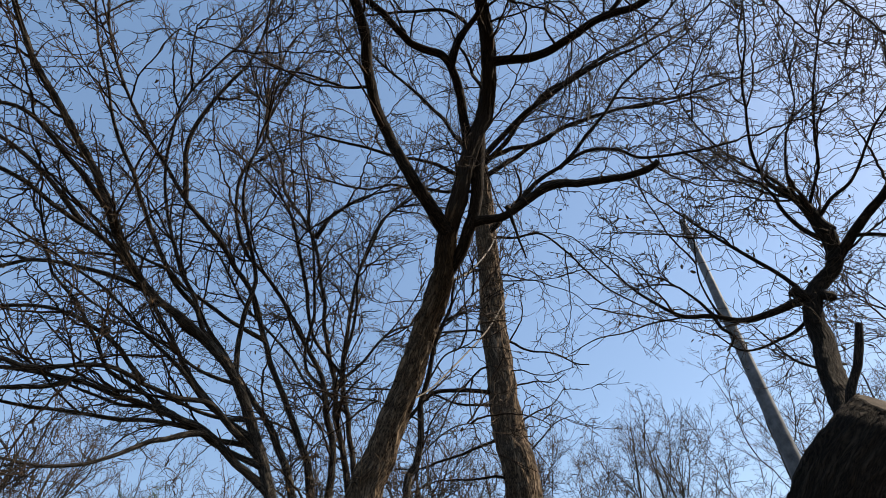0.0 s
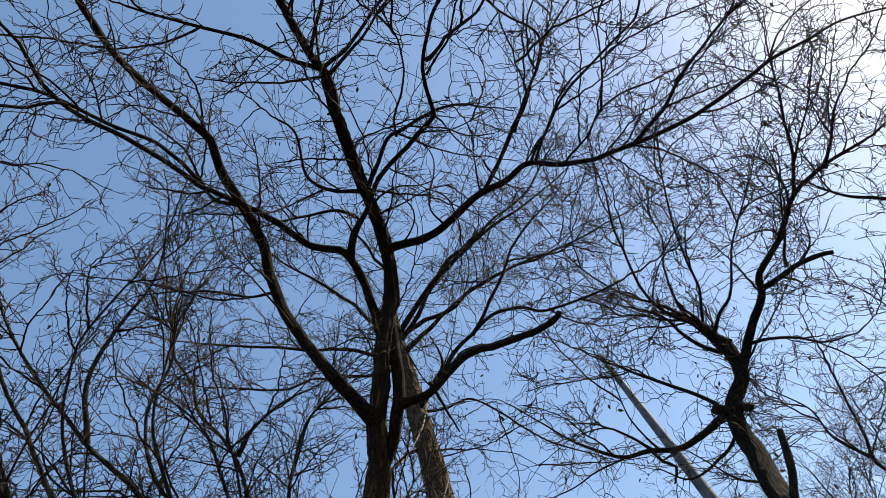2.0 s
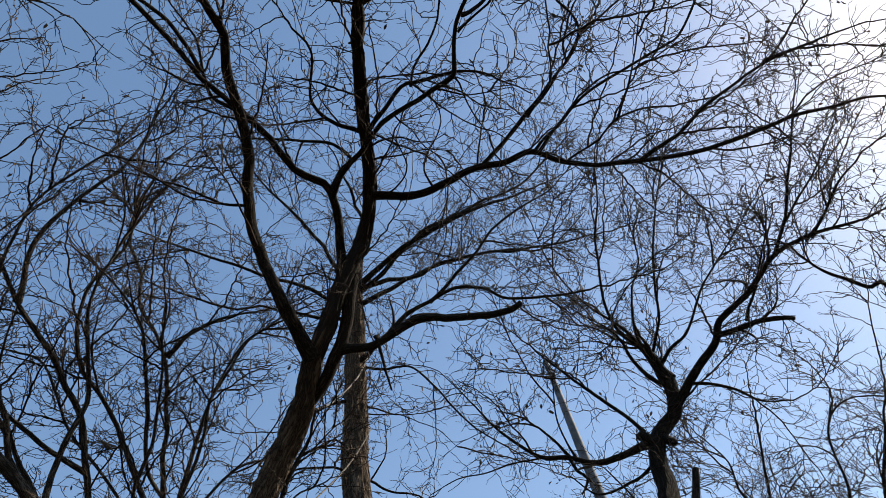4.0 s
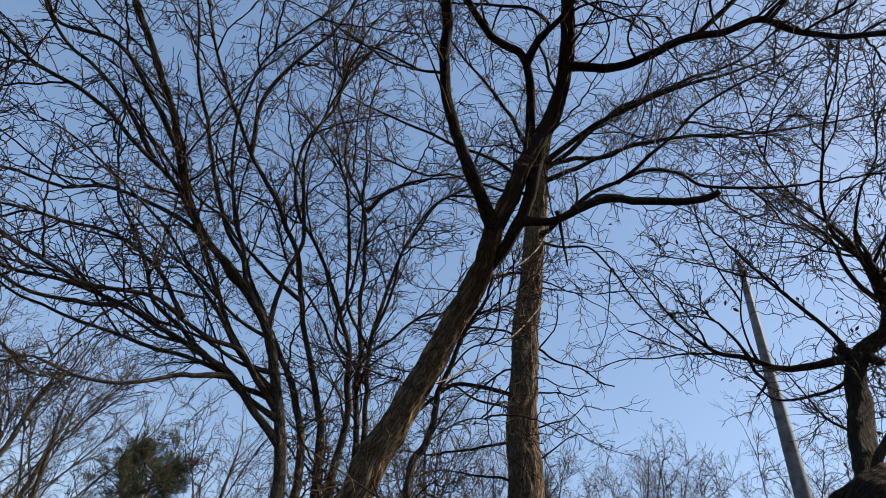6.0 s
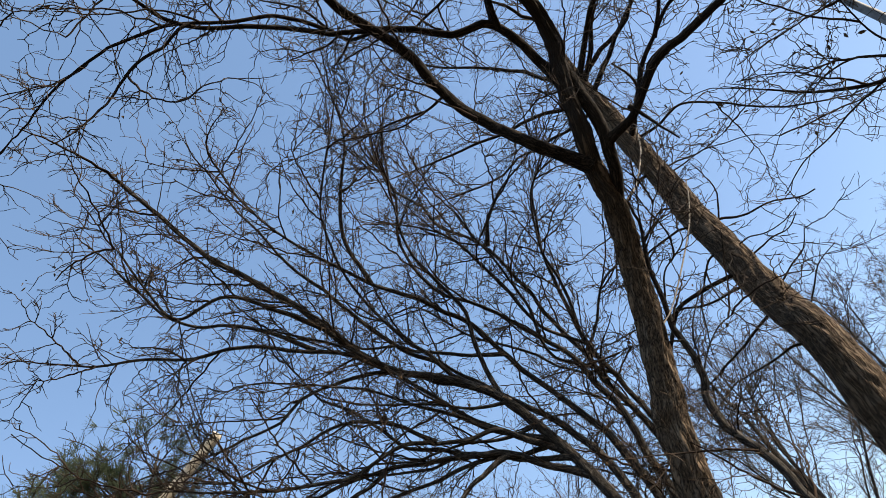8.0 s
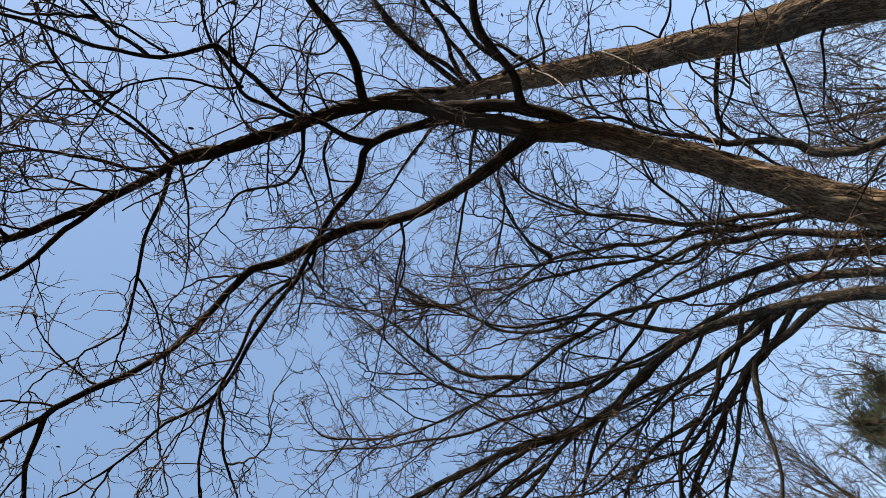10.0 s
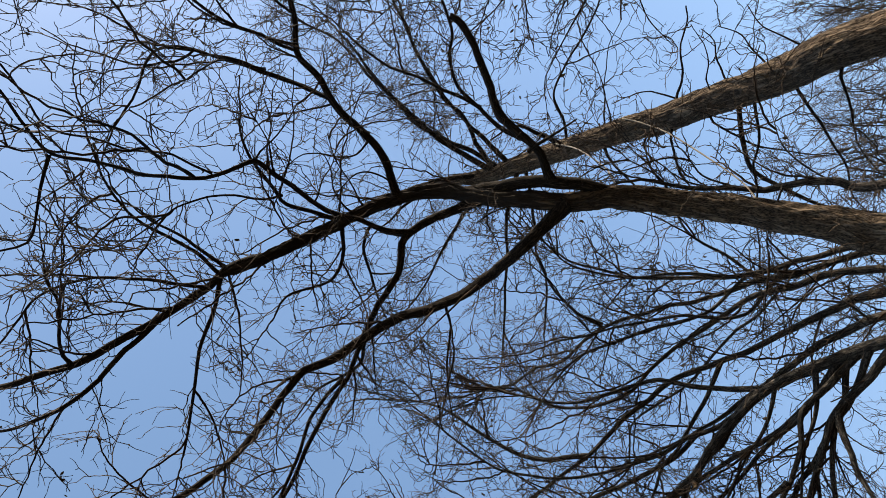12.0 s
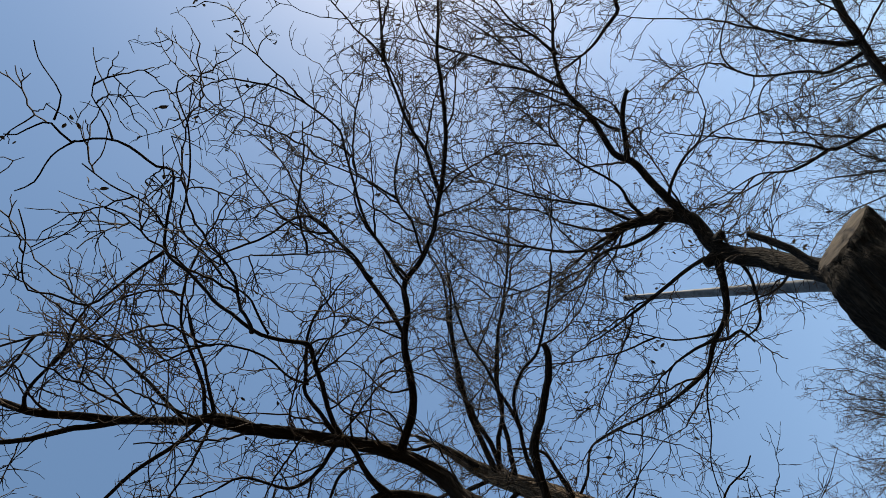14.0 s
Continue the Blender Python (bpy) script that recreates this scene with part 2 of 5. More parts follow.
def thinned(at, cell, most, rng):
    """Which of the places to keep, so that no cube of that edge holds more than a few: shoots compete for light."""
    key = np.floor(at / cell).astype(np.int64)
    key = key[:, 0] * 4000037 + key[:, 1] * 2003 + key[:, 2]
    turn = rng.permutation(len(key))
    order = turn[np.argsort(key[turn], kind="stable")]
    k = key[order]
    first = np.r_[True, k[1:] != k[:-1]]
    rank = np.arange(len(k)) - np.maximum.accumulate(np.where(first, np.arange(len(k)), 0))
    keep = np.zeros(len(key), bool)
    keep[order[rank < most]] = True
    return keep


class Shoots:
    """Gathers thin three-sided shoots for one mesh."""

    def __init__(self):
        self.v, self.f, self.n = [], [], 0

    def add(self, pts, radii):
        n, m, _ = pts.shape
        if not n:
            return
        t = pts[:, -1] - pts[:, 0]
        t /= np.linalg.norm(t, axis=1, keepdims=True) + 1e-9
        u = np.cross(t, (0.37, 0.58, 0.72))
        u /= np.linalg.norm(u, axis=1, keepdims=True) + 1e-9
        w = np.cross(t, u)
        ring = np.array([0, 2 * np.pi / 3, 4 * np.pi / 3])
        off = np.cos(ring)[None, :, None] * u[:, None] + np.sin(ring)[None, :, None] * w[:, None]
        v = pts[:, :, None] + radii[:, :, None, None] * off[:, None]
        self.v.append(v.reshape(-1, 3))
        base = self.n + np.arange(n)[:, None, None] * m * 3 + np.arange(m - 1)[None, :, None] * 3
        k = np.arange(3)[None, None, :]
        j = (k + 1) % 3
        self.f.append(np.stack([base + k, base + j, base + 3 + j, base + 3 + k], -1).reshape(-1, 4))
        self.n += n * m * 3

    def mesh(self, name, mat, parent, label=""):
        v, f = np.concatenate(self.v), np.concatenate(self.f)
        me = bpy.data.meshes.new(name)
        me.vertices.add(len(v))
        me.vertices.foreach_set("co", v.astype(np.float32).ravel())
        me.loops.add(f.size)
        me.loops.foreach_set("vertex_index", f.astype(np.int32).ravel())
        me.polygons.add(len(f))
        me.polygons.foreach_set("loop_start", np.arange(0, f.size, 4, dtype=np.int32))
        me.polygons.foreach_set("loop_total", np.full(len(f), 4, dtype=np.int32))
        me.materials.append(mat)
        me.update(calc_edges=True)
        me.validate()
        ob = new(name, me)
        ob.parent = parent
        return tagged(ob, label, kind="stuff")


def leaves_mesh(tips, size, rng, mat, parent, label):
    """Small withered leaves in loose bunches: each one a narrow curled blade of six faces, hanging from a twig's end."""
    bunch = np.repeat(np.arange(len(tips)), rng.integers(1, 4, len(tips)))
    tips = tips[bunch] + rng.normal(0, 0.035, (len(bunch), 3))
    n = len(tips)
    a = rng.normal(0, 0.55, (n, 3)) + np.array([0, 0, -1.0])
    a /= np.linalg.norm(a, axis=1, keepdims=True)
    b = np.cross(a, rng.normal(0, 1, (n, 3)))
    b /= np.linalg.norm(b, axis=1, keepdims=True)
    c = np.cross(a, b)
    s = rng.uniform(0.6, 1.35, (n, 1)) * size
    w, curl = rng.uniform(0.13, 0.24, (n, 1)) * s, rng.uniform(-0.2, 0.25, (n, 1)) * s
    one, two = tips + a * s * 0.35 + c * curl * 0.6, tips + a * s * 0.7 + c * curl
    v = np.stack([tips, one + b * w, one + c * w * 0.5, one - b * w, two + b * w * 0.8, two + c * w * 0.5, two - b * w * 0.8, tips + a * s + c * curl * 0.5], 1)
    f = np.array([[0, 1, 2], [0, 2, 3], [7, 5, 4], [7, 6, 5]])[None] + np.arange(n)[:, None, None] * 8
    q = np.array([[1, 4, 5, 2], [2, 5, 6, 3]])[None] + np.arange(n)[:, None, None] * 8
    ob = part("dry_leaves", v.reshape(-1, 3).tolist(), f.reshape(-1, 3).tolist() + q.reshape(-1, 4).tolist(), mat, parent, label, smooth=False)
    return tagged(ob, kind="stuff")


def off_line(line, radii, n, angle, lo, rng):
    """Places, ways and radii for n shoots off one limb."""
    at = rng.uniform(lo, 1.0, n) ** 0.9 * (len(line) - 1)
    i = np.minimum(at.astype(int), len(line) - 2)
    k = (at - i)[:, None]
    t = line[i + 1] - line[i]
    t /= np.linalg.norm(t, axis=1, keepdims=True) + 1e-9
    w = rng.normal(0, 1, t.shape)
    w -= t * (w * t).sum(1, keepdims=True)
    w /= np.linalg.norm(w, axis=1, keepdims=True) + 1e-9
    a = rng.normal(angle, 0.2, n)[:, None]
    return line[i] * (1 - k) + line[i + 1] * k, t * np.cos(a) + w * np.sin(a), radii[i]


def grow_shoots(lines, rng, spacing, reach, rise, thin, leafy, wander, bough, angle, per, lo, crowd):
    """Boughs off the limbs, and three generations of ever finer shoots off both."""
    shoots, boughs = Shoots(), []
    starts, ways, radii_at = [], [], []
    for line, radii, share, blunt in lines:
        length = np.linalg.norm(np.diff(line, axis=0), axis=1).sum() * share
        n = 0 if share < 0.2 else max(2 if share == 1 else 1, int(length / bough[1]))
        start, way, r = off_line(line, radii, n, angle * 0.8, lo, rng)
        start, way, r = np.vstack([start, line[-1:]]), np.vstack([way, line[-1:] - line[-4:-3]]), np.r_[np.clip(r * 0.45, thin * 1.8, 0.014), min(radii[-1], 0.03)]
        if blunt:
            start, way, r = start[:n], way[:n], r[:n]
        pts, rad, side = sprout(start, way, rng.uniform(0.4, 1.15, len(r)) * bough[0], r, 14, wander * 0.7, rise, rng, 0.42, 0.05)
        boughs.append((pts, rad))
        start, way, r = off_line(line, radii, max(2, int(length / (spacing * 1.2))), angle, lo, rng)
        b_start, b_way, b_r = side_shoots(pts, rad, side, int(bough[0] / spacing), angle, 0.15, rng)
        starts += [start, b_start]
        ways += [way, b_way]
        radii_at += [r, b_r]
    start, way, r = np.concatenate(starts), np.concatenate(ways), np.concatenate(radii_at)
    keep = thinned(start + way * reach * 0.4, 0.36, crowd * 1.6, rng)
    start, way, r = start[keep], way[keep], r[keep]
    one, ro, side = sprout(start, way, rng.uniform(0.3, 1.25, len(r)) * reach, np.clip(r * 0.6, thin * 1.1, 0.008), 9, wander, rise, rng)
    shoots.add(one, ro)
    s2, w2, rp = side_shoots(one, ro, side, per[0], angle, 0.1, rng)
    keep = thinned(s2 + w2 * reach * 0.15, 0.3, crowd * 2.2, rng)
    s2, w2, rp = s2[keep], w2[keep], rp[keep]
    two, rt, side = sprout(s2, w2, rng.uniform(0.12, 0.6, len(s2)) * reach, np.clip(rp * 0.75, thin * 0.78, 0.006), 5, wander * 1.1, rise, rng)
    shoots.add(two, rt)
    s3, w3, rp = side_shoots(two, rt, side, per[1], angle, 0.15, rng)
    three, rh, side = sprout(s3, w3, rng.uniform(0.04, 0.24, len(s3)) * reach, np.clip(rp * 0.8, thin * 0.58, 0.005), 3, wander * 1.1, rise, rng, 0.7)
    shoots.add(three, rh)
    tips = three[:, -1]
    return boughs, shoots, tips[rng.random(len(tips)) < leafy * 0.4]


def tree(label, limbs, seed, mats, spacing, reach, rise, leafy=0.0, leaf=0.035, thin=0.0062, sides=16, group="", bare=(), wander=0.26, bough=(1.5, 0.5), angle=0.8, per=(3, 2), cuts={}, lo=0.22, thick_from=9.0, sparse={}, crowd=9, blunt=()):
    rng = np.random.default_rng(seed)
    root = tagged(new("tree"), label, "tree", group)
    lines, holders, made = [], [], {}
    for name, (parent, rad, points) in limbs.items():
        r0 = rad[0]
        thick = r0 > 0.06
        line = smooth_line(np.column_stack([points, rad]), 0.06)
        line, radii = line[:, :3], np.maximum(line[:, 3], 0.004)
        n = len(line)
        s = np.linspace(0, 1, n)
        if parent:
            radii = radii * (1 + 0.3 * np.exp(-s * n * 0.06 / max(r0 * 1.6, 0.02)))
        wob = rng.normal(0, 1, (n, 3))
        for _ in range(3):
            wob = (wob + np.roll(wob, 1, 0) + np.roll(wob, -1, 0)) / 3
        knee = rng.normal(0, 1, (n // 6 + 3, 3))
        knee = np.column_stack([np.interp(np.arange(n) / 6, np.arange(len(knee)), knee[:, c]) for c in range(3)])
        line = line + knee * (0.022 if r0 < 0.06 else 0.010 if r0 < 0.12 else 0.0) * np.minimum(1, s * 6)[:, None]
        line = line + wob * np.minimum(0.35 * radii, 0.016)[:, None] * np.minimum(1, s * 8)[:, None]
        deep = 0.026 if r0 > 0.15 else 0.012 if r0 > 0.085 else 0.0
        if deep:
            fine = smooth_line(np.column_stack([line, radii])[np.r_[0 : n - 1 : 6 if n > 30 else 3, n - 1]], 0.035)
            line, radii = fine[:, :3], fine[:, 3]
        v, f, uv = tube(line, radii, 88 if r0 > 0.15 else 56 if deep else sides if thick else 8 if r0 > 0.02 else 6, rng, 0.025 if deep else 0.10, deep, cuts.get(name))
        kind = "trunk" if parent is None else "limb" if r0 > 0.035 else "branch"
        holder = made.get(parent)
        if holder is None or holder.name.startswith("trunk") or holder.parent != root:
            holder = root
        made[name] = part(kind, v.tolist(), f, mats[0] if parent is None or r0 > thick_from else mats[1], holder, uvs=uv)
        if name in cuts:
            top = v[-len(f[-1]) :]
            normal = np.array(cuts[name]) / np.linalg.norm(cuts[name])
            ring = top.mean(0) + (top - top.mean(0)) * 0.93 + normal * 0.004
            face = np.vstack([top.mean(0) + normal * 0.012, ring])
            k = len(ring)
            part("sawn_top", face.tolist(), [(0, 1 + i, 1 + (i + 1) % k) for i in range(k)], SAWN, root, "weathered grey sawn wood")
        if name not in bare:
            lines.append((line, radii, sparse.get(name, 1), name in blunt))
            holders.append(made[name] if parent and holder == root else root)
    grown = [(l, r, k, e) if r[0] < 0.12 else (l[len(l) // 2 :], r[len(l) // 2 :], k, e) for l, r, k, e in lines]
    boughs, shoots, keep = grow_shoots(grown, rng, spacing, reach, rise, thin, leafy, wander, bough, angle, per, lo, crowd)
    if group:
        far = Shoots()
        for pts, rad in boughs:
            far.add(pts, rad)
        far.mesh("boughs", BOUGH, root, "slender dark bare boughs")
    else:
        for holder, (pts, rad) in zip(holders, boughs):
            for p, q in zip(pts, rad):
                v, f, uv = tube(smooth_line(p, 0.12), np.interp(np.linspace(0, 1, len(smooth_line(p, 0.12))), np.linspace(0, 1, len(q)), q), 6, rng, 0.08)
                part("branch", v.tolist(), f, BOUGH, holder, uvs=uv)
    shoots.mesh("twigs", TWIG, root, "fine bare brown twigs")
    if len(keep):
        leaves_mesh(keep, leaf, rng, LEAF, root, "few withered brown leaves left on twigs")
    return stand(root, next(iter(limbs.values()))[2][0])


def random_limbs(base, height, seed, spread=0.5, r=0.11, forks=7, split=0.3):
    """A bare tree of the background: a stem that divides a few times."""
    rng = np.random.default_rng(seed)
    store = {}
    b = np.array(base, float)
    lean = rng.normal(0, 0.05, 2)
    top = b + np.array([lean[0] * height, lean[1] * height, height * 0.8])
    stem = [b + (top - b) * k + np.r_[rng.normal(0, 0.05, 2) * height * 0.12, 0] for k in (0, 0.35, 0.7, 1.0)]
    limb(store, "stem", None, *[(*p, r * w) for p, w in zip(stem, (1, 0.75, 0.45, 0.15))])
    for i in range(forks):
        k = split + (0.95 - split) * i / forks
        start = b + (top - b) * k
        a = i * 2.4 + rng.uniform(-0.5, 0.5)
        out = np.array([math.cos(a), math.sin(a), 0]) * spread
        reach = height * (1.05 - k) * 0.62
        p1 = start + (out * 0.7 + np.array([0, 0, 0.6])) * reach * 0.35
        p2 = start + (out + np.array([0, 0, 0.9])) * reach * 0.7
        p3 = p2 + (out * 0.8 + np.array([0, 0, 1.0]) + rng.normal(0, 0.2, 3)) * reach * 0.4
        limb(store, f"fork{i}", "stem", *[(*p, r * w) for p, w in zip((start, p1, p2, p3), (0.45 * (1.1 - k), 0.3 * (1.1 - k), 0.16, 0.08))])
    return store


# ---- ground ----
def ground():
    n = 48
    rings = [0, 2, 4, 7, 11, 17, 26, 40, 70, 130, 300, 800, 2500]
    verts, faces = [(0, 0, 0)], []
    for r in rings[1:]:
        for k in range(n):
            a = 2 * math.pi * k / n
            x, y = r * math.cos(a), r * math.sin(a)
            z = 0.06 * noise.noise((x * 0.3, y * 0.3, 0)) if r < 100 else 0
            verts.append((x, y, z))
    for k in range(n):
        faces.append((0, 1 + k, 1 + (k + 1) % n))
    for i in range(len(rings) - 2):
        for k in range(n):
            a, b = 1 + i * n, 1 + (i + 1) * n
            faces.append((a + k, b + k, b + (k + 1) % n, a + (k + 1) % n))
    ob = part("ground", verts, faces, GROUND, None)
    return tagged(ob, "brown earth covered with fallen leaves", "ground", kind="structure")


ground()

# ---- trees ----
A_LIMBS = {}
limb(A_LIMBS, "A0", None, (-3.85, 6.20, -0.10, 0.240), (-3.50, 6.10, 1.70, 0.212), (-2.94, 5.86, 3.53, 0.183), (-2.62, 5.82, 4.25, 0.158), (-2.22, 5.66, 5.00, 0.141), (-1.86, 5.40, 5.51, 0.135), (-1.65, 5.14, 5.73, 0.128), (-1.50, 4.90, 5.87, 0.105), (-1.39, 4.71, 6.01, 0.094), (-1.26, 4.58, 6.15, 0.090), (-1.14, 4.44, 6.31, 0.086), (-1.06, 4.39, 6.51, 0.085), (-0.97, 4.35, 6.70, 0.086), (-0.88, 4.33, 6.93, 0.088), (-0.78, 4.34, 7.09, 0.087), (-0.55, 3.96, 7.50, 0.071), (-0.43, 3.39, 7.88, 0.064), (-0.37, 2.77, 7.97, 0.058), (-0.29, 2.20, 7.80, 0.048), (-0.21, 1.72, 7.78, 0.014))
limb(A_LIMBS, "A2", "A0", (-0.53, 3.89, 7.55, 0.061), (-0.46, 3.48, 7.86, 0.054), (-0.42, 2.95, 8.05, 0.050), (-0.29, 2.33, 7.90, 0.046), (-0.19, 1.90, 7.86, 0.043), (-0.25, 1.56, 7.95, 0.041), (-0.26, 1.01, 8.08, 0.037), (-0.24, 0.51, 8.18, 0.034), (-0.17, 0.11, 8.29, 0.031), (-0.05, -0.35, 8.57, 0.027), (0.14, -0.68, 9.06, 0.023), (0.40, -1.04, 9.21, 0.019), (0.69, -1.44, 9.21, 0.015))
limb(A_LIMBS, "A3", "A0", (-1.41, 4.71, 5.99, 0.081), (-1.47, 4.56, 6.08, 0.077), (-1.62, 4.18, 6.38, 0.071), (-1.79, 3.92, 6.92, 0.064), (-1.82, 3.53, 7.25, 0.059), (-1.70, 3.10, 7.59, 0.054), (-1.71, 2.73, 7.90, 0.051), (-1.72, 2.48, 8.06, 0.049), (-1.68, 2.17, 8.19, 0.046), (-1.67, 1.95, 8.26, 0.045), (-1.84, 1.42, 8.32, 0.040), (-1.93, 0.91, 8.28, 0.037), (-1.90, 0.48, 8.20, 0.034), (-1.80, 0.09, 8.17, 0.031), (-1.76, -0.25, 8.17, 0.028), (-1.79, -0.39, 8.16, 0.027), (-1.75, -0.64, 8.14, 0.025), (-1.72, -0.92, 8.10, 0.022))
limb(A_LIMBS, "A3a", "A3", (-1.78, -0.37, 8.16, 0.029), (-2.05, -0.69, 8.08, 0.022), (-2.36, -0.85, 7.97, 0.018), (-2.62, -1.14, 7.82, 0.013), (-2.85, -1.36, 7.69, 0.010))
limb(A_LIMBS, "A4", "A0", (-0.99, 4.36, 6.79, 0.057), (-0.95, 4.13, 7.21, 0.050), (-0.95, 3.72, 7.52, 0.045), (-1.24, 3.40, 7.63, 0.041), (-1.49, 3.08, 7.77, 0.038), (-1.68, 2.81, 7.96, 0.035), (-1.85, 2.54, 8.13, 0.033), (-2.01, 2.34, 8.18, 0.031), (-2.20, 1.97, 8.25, 0.028), (-2.36, 1.60, 8.28, 0.025), (-2.54, 1.27, 8.22, 0.022), (-2.62, 0.94, 8.16, 0.020), (-2.59, 0.42, 8.15, 0.016), (-2.58, -0.11, 8.13, 0.013), (-2.56, -0.47, 8.11, 0.010))
limb(A_LIMBS, "A4a", "A4", (-2.01, 2.34, 8.18, 0.027), (-2.17, 1.83, 8.37, 0.023), (-2.47, 1.43, 8.37, 0.020), (-2.75, 0.87, 8.30, 0.017), (-3.23, 0.45, 8.15, 0.015), (-3.53, 0.20, 8.05, 0.013), (-3.97, 0.01, 7.86, 0.010))
limb(A_LIMBS, "A4b", "A4", (-2.59, 1.06, 8.18, 0.020), (-2.73, 0.91, 8.05, 0.017), (-2.96, 0.71, 7.83, 0.015), (-3.22, 0.61, 7.62, 0.013))
limb(A_LIMBS, "A5", "A4", (-0.95, 3.78, 7.48, 0.037), (-0.74, 3.52, 7.65, 0.034), (-0.45, 3.37, 7.72, 0.032), (-0.17, 3.09, 7.74, 0.030), (0.10, 2.88, 7.63, 0.028), (0.41, 2.67, 7.44, 0.026), (0.60, 2.59, 7.47, 0.025), (0.62, 2.27, 7.38, 0.021), (0.67, 1.95, 7.22, 0.018), (0.81, 1.60, 7.01, 0.016), (0.96, 1.33, 6.70, 0.015), (1.08, 1.08, 6.44, 0.014), (1.16, 0.86, 6.21, 0.013), (1.34, 0.83, 6.14, 0.011), (1.54, 0.83, 6.05, 0.010), (1.72, 0.78, 5.96, 0.009), (1.73, 0.67, 5.95, 0.009), (1.81, 0.50, 5.92, 0.009), (1.82, 0.37, 5.93, 0.007), (1.76, 0.18, 5.95, 0.007), (1.85, 0.04, 5.92, 0.006), (1.82, -0.06, 5.93, 0.005), (1.72, -0.14, 5.95, 0.004), (1.68, -0.21, 5.96, 0.004))
limb(A_LIMBS, "A5a", "A5", (1.16, 0.86, 6.21, 0.012), (1.00, 0.70, 6.25, 0.011), (0.83, 0.55, 6.28, 0.009), (0.72, 0.44, 6.30, 0.009), (0.77, 0.23, 6.30, 0.007), (0.78, 0.10, 6.30, 0.006), (0.93, 0.04, 6.29, 0.005), (1.12, 0.03, 6.28, 0.005), (1.29, -0.05, 6.25, 0.004))
limb(A_LIMBS, "A5b", "A2", (-0.46, 3.36, 7.92, 0.034), (-0.21, 3.14, 8.01, 0.028), (0.08, 2.86, 7.96, 0.023), (0.29, 2.80, 7.90, 0.021), (0.57, 2.72, 7.83, 0.017))
limb(A_LIMBS, "A6", "A0", (-0.53, 3.89, 7.55, 0.051), (0.01, 3.96, 7.51, 0.045), (0.41, 3.90, 7.50, 0.041), (0.75, 3.82, 7.55, 0.038), (1.15, 3.79, 7.57, 0.036), (1.45, 3.72, 7.52, 0.033), (1.70, 3.77, 7.28, 0.031), (2.01, 3.66, 6.94, 0.028), (2.34, 3.52, 6.65, 0.026), (2.71, 3.38, 6.45, 0.023), (3.03, 3.25, 6.32, 0.020), (3.33, 3.12, 6.24, 0.018), (3.57, 3.01, 6.18, 0.016), (3.93, 2.85, 5.99, 0.013))
limb(A_LIMBS, "A6a", "A6", (1.45, 3.72, 7.52, 0.020), (1.72, 3.46, 7.62, 0.016), (2.01, 3.23, 7.62, 0.013), (2.30, 2.98, 7.59, 0.011), (2.61, 2.92, 7.47, 0.009), (2.98, 2.71, 7.52, 0.007))
limb(A_LIMBS, "A6b", "A6", (2.34, 3.52, 6.65, 0.023), (2.70, 3.34, 6.73, 0.019), (3.08, 3.14, 6.87, 0.017), (3.51, 2.99, 7.00, 0.014), (3.81, 2.90, 7.09, 0.013), (4.11, 2.60, 7.26, 0.011))
limb(A_LIMBS, "A6c", "A6", (1.49, 3.73, 7.49, 0.020), (1.76, 3.43, 7.58, 0.018), (2.10, 3.13, 7.55, 0.016), (2.49, 2.89, 7.44, 0.015), (2.85, 2.71, 7.41, 0.014), (3.06, 2.57, 7.46, 0.013), (3.30, 2.08, 7.66, 0.011), (3.37, 1.65, 7.79, 0.010))
limb(A_LIMBS, "A6d", "A6b", (3.81, 2.90, 7.09, 0.021), (4.20, 2.88, 7.18, 0.015), (4.58, 2.84, 7.24, 0.011), (4.95, 2.81, 7.28, 0.008))
limb(A_LIMBS, "A7", "A7s", (-1.10, 4.70, 6.01, 0.050), (-0.92, 4.67, 5.97, 0.046), (-0.71, 4.67, 5.99, 0.045), (-0.52, 4.66, 6.07, 0.049), (-0.29, 4.65, 6.14, 0.049), (-0.09, 4.58, 6.10, 0.045), (0.18, 4.54, 5.96, 0.042), (0.45, 4.52, 5.85, 0.039), (0.68, 4.46, 5.81, 0.035), (0.80, 4.40, 5.84, 0.029))
limb(A_LIMBS, "A7a", "A7", (-0.56, 4.65, 6.06, 0.029), (-0.35, 4.66, 6.28, 0.026), (-0.09, 4.65, 6.38, 0.023), (0.22, 4.56, 6.41, 0.020), (0.52, 4.59, 6.36, 0.018), (0.79, 4.72, 6.24, 0.016), (1.29, 4.81, 6.23, 0.013), (1.73, 4.89, 6.33, 0.011))
limb(A_LIMBS, "A7b", "A7a", (-0.09, 4.65, 6.38, 0.023), (0.25, 4.53, 6.59, 0.019), (0.58, 4.47, 6.93, 0.016), (1.04, 4.51, 7.38, 0.013), (1.50, 4.51, 7.67, 0.011))
limb(A_LIMBS, "A7c", "A7", (-0.72, 4.63, 6.03, 0.023), (-0.65, 4.78, 5.69, 0.014), (-0.64, 4.85, 5.49, 0.009))
limb(A_LIMBS, "A8", "A2", (-0.45, 3.30, 7.96, 0.027), (-0.71, 3.13, 7.93, 0.022), (-0.86, 2.90, 7.93, 0.019), (-0.87, 2.65, 7.92, 0.016), (-0.78, 2.19, 7.82, 0.012), (-0.88, 1.99, 7.87, 0.010))
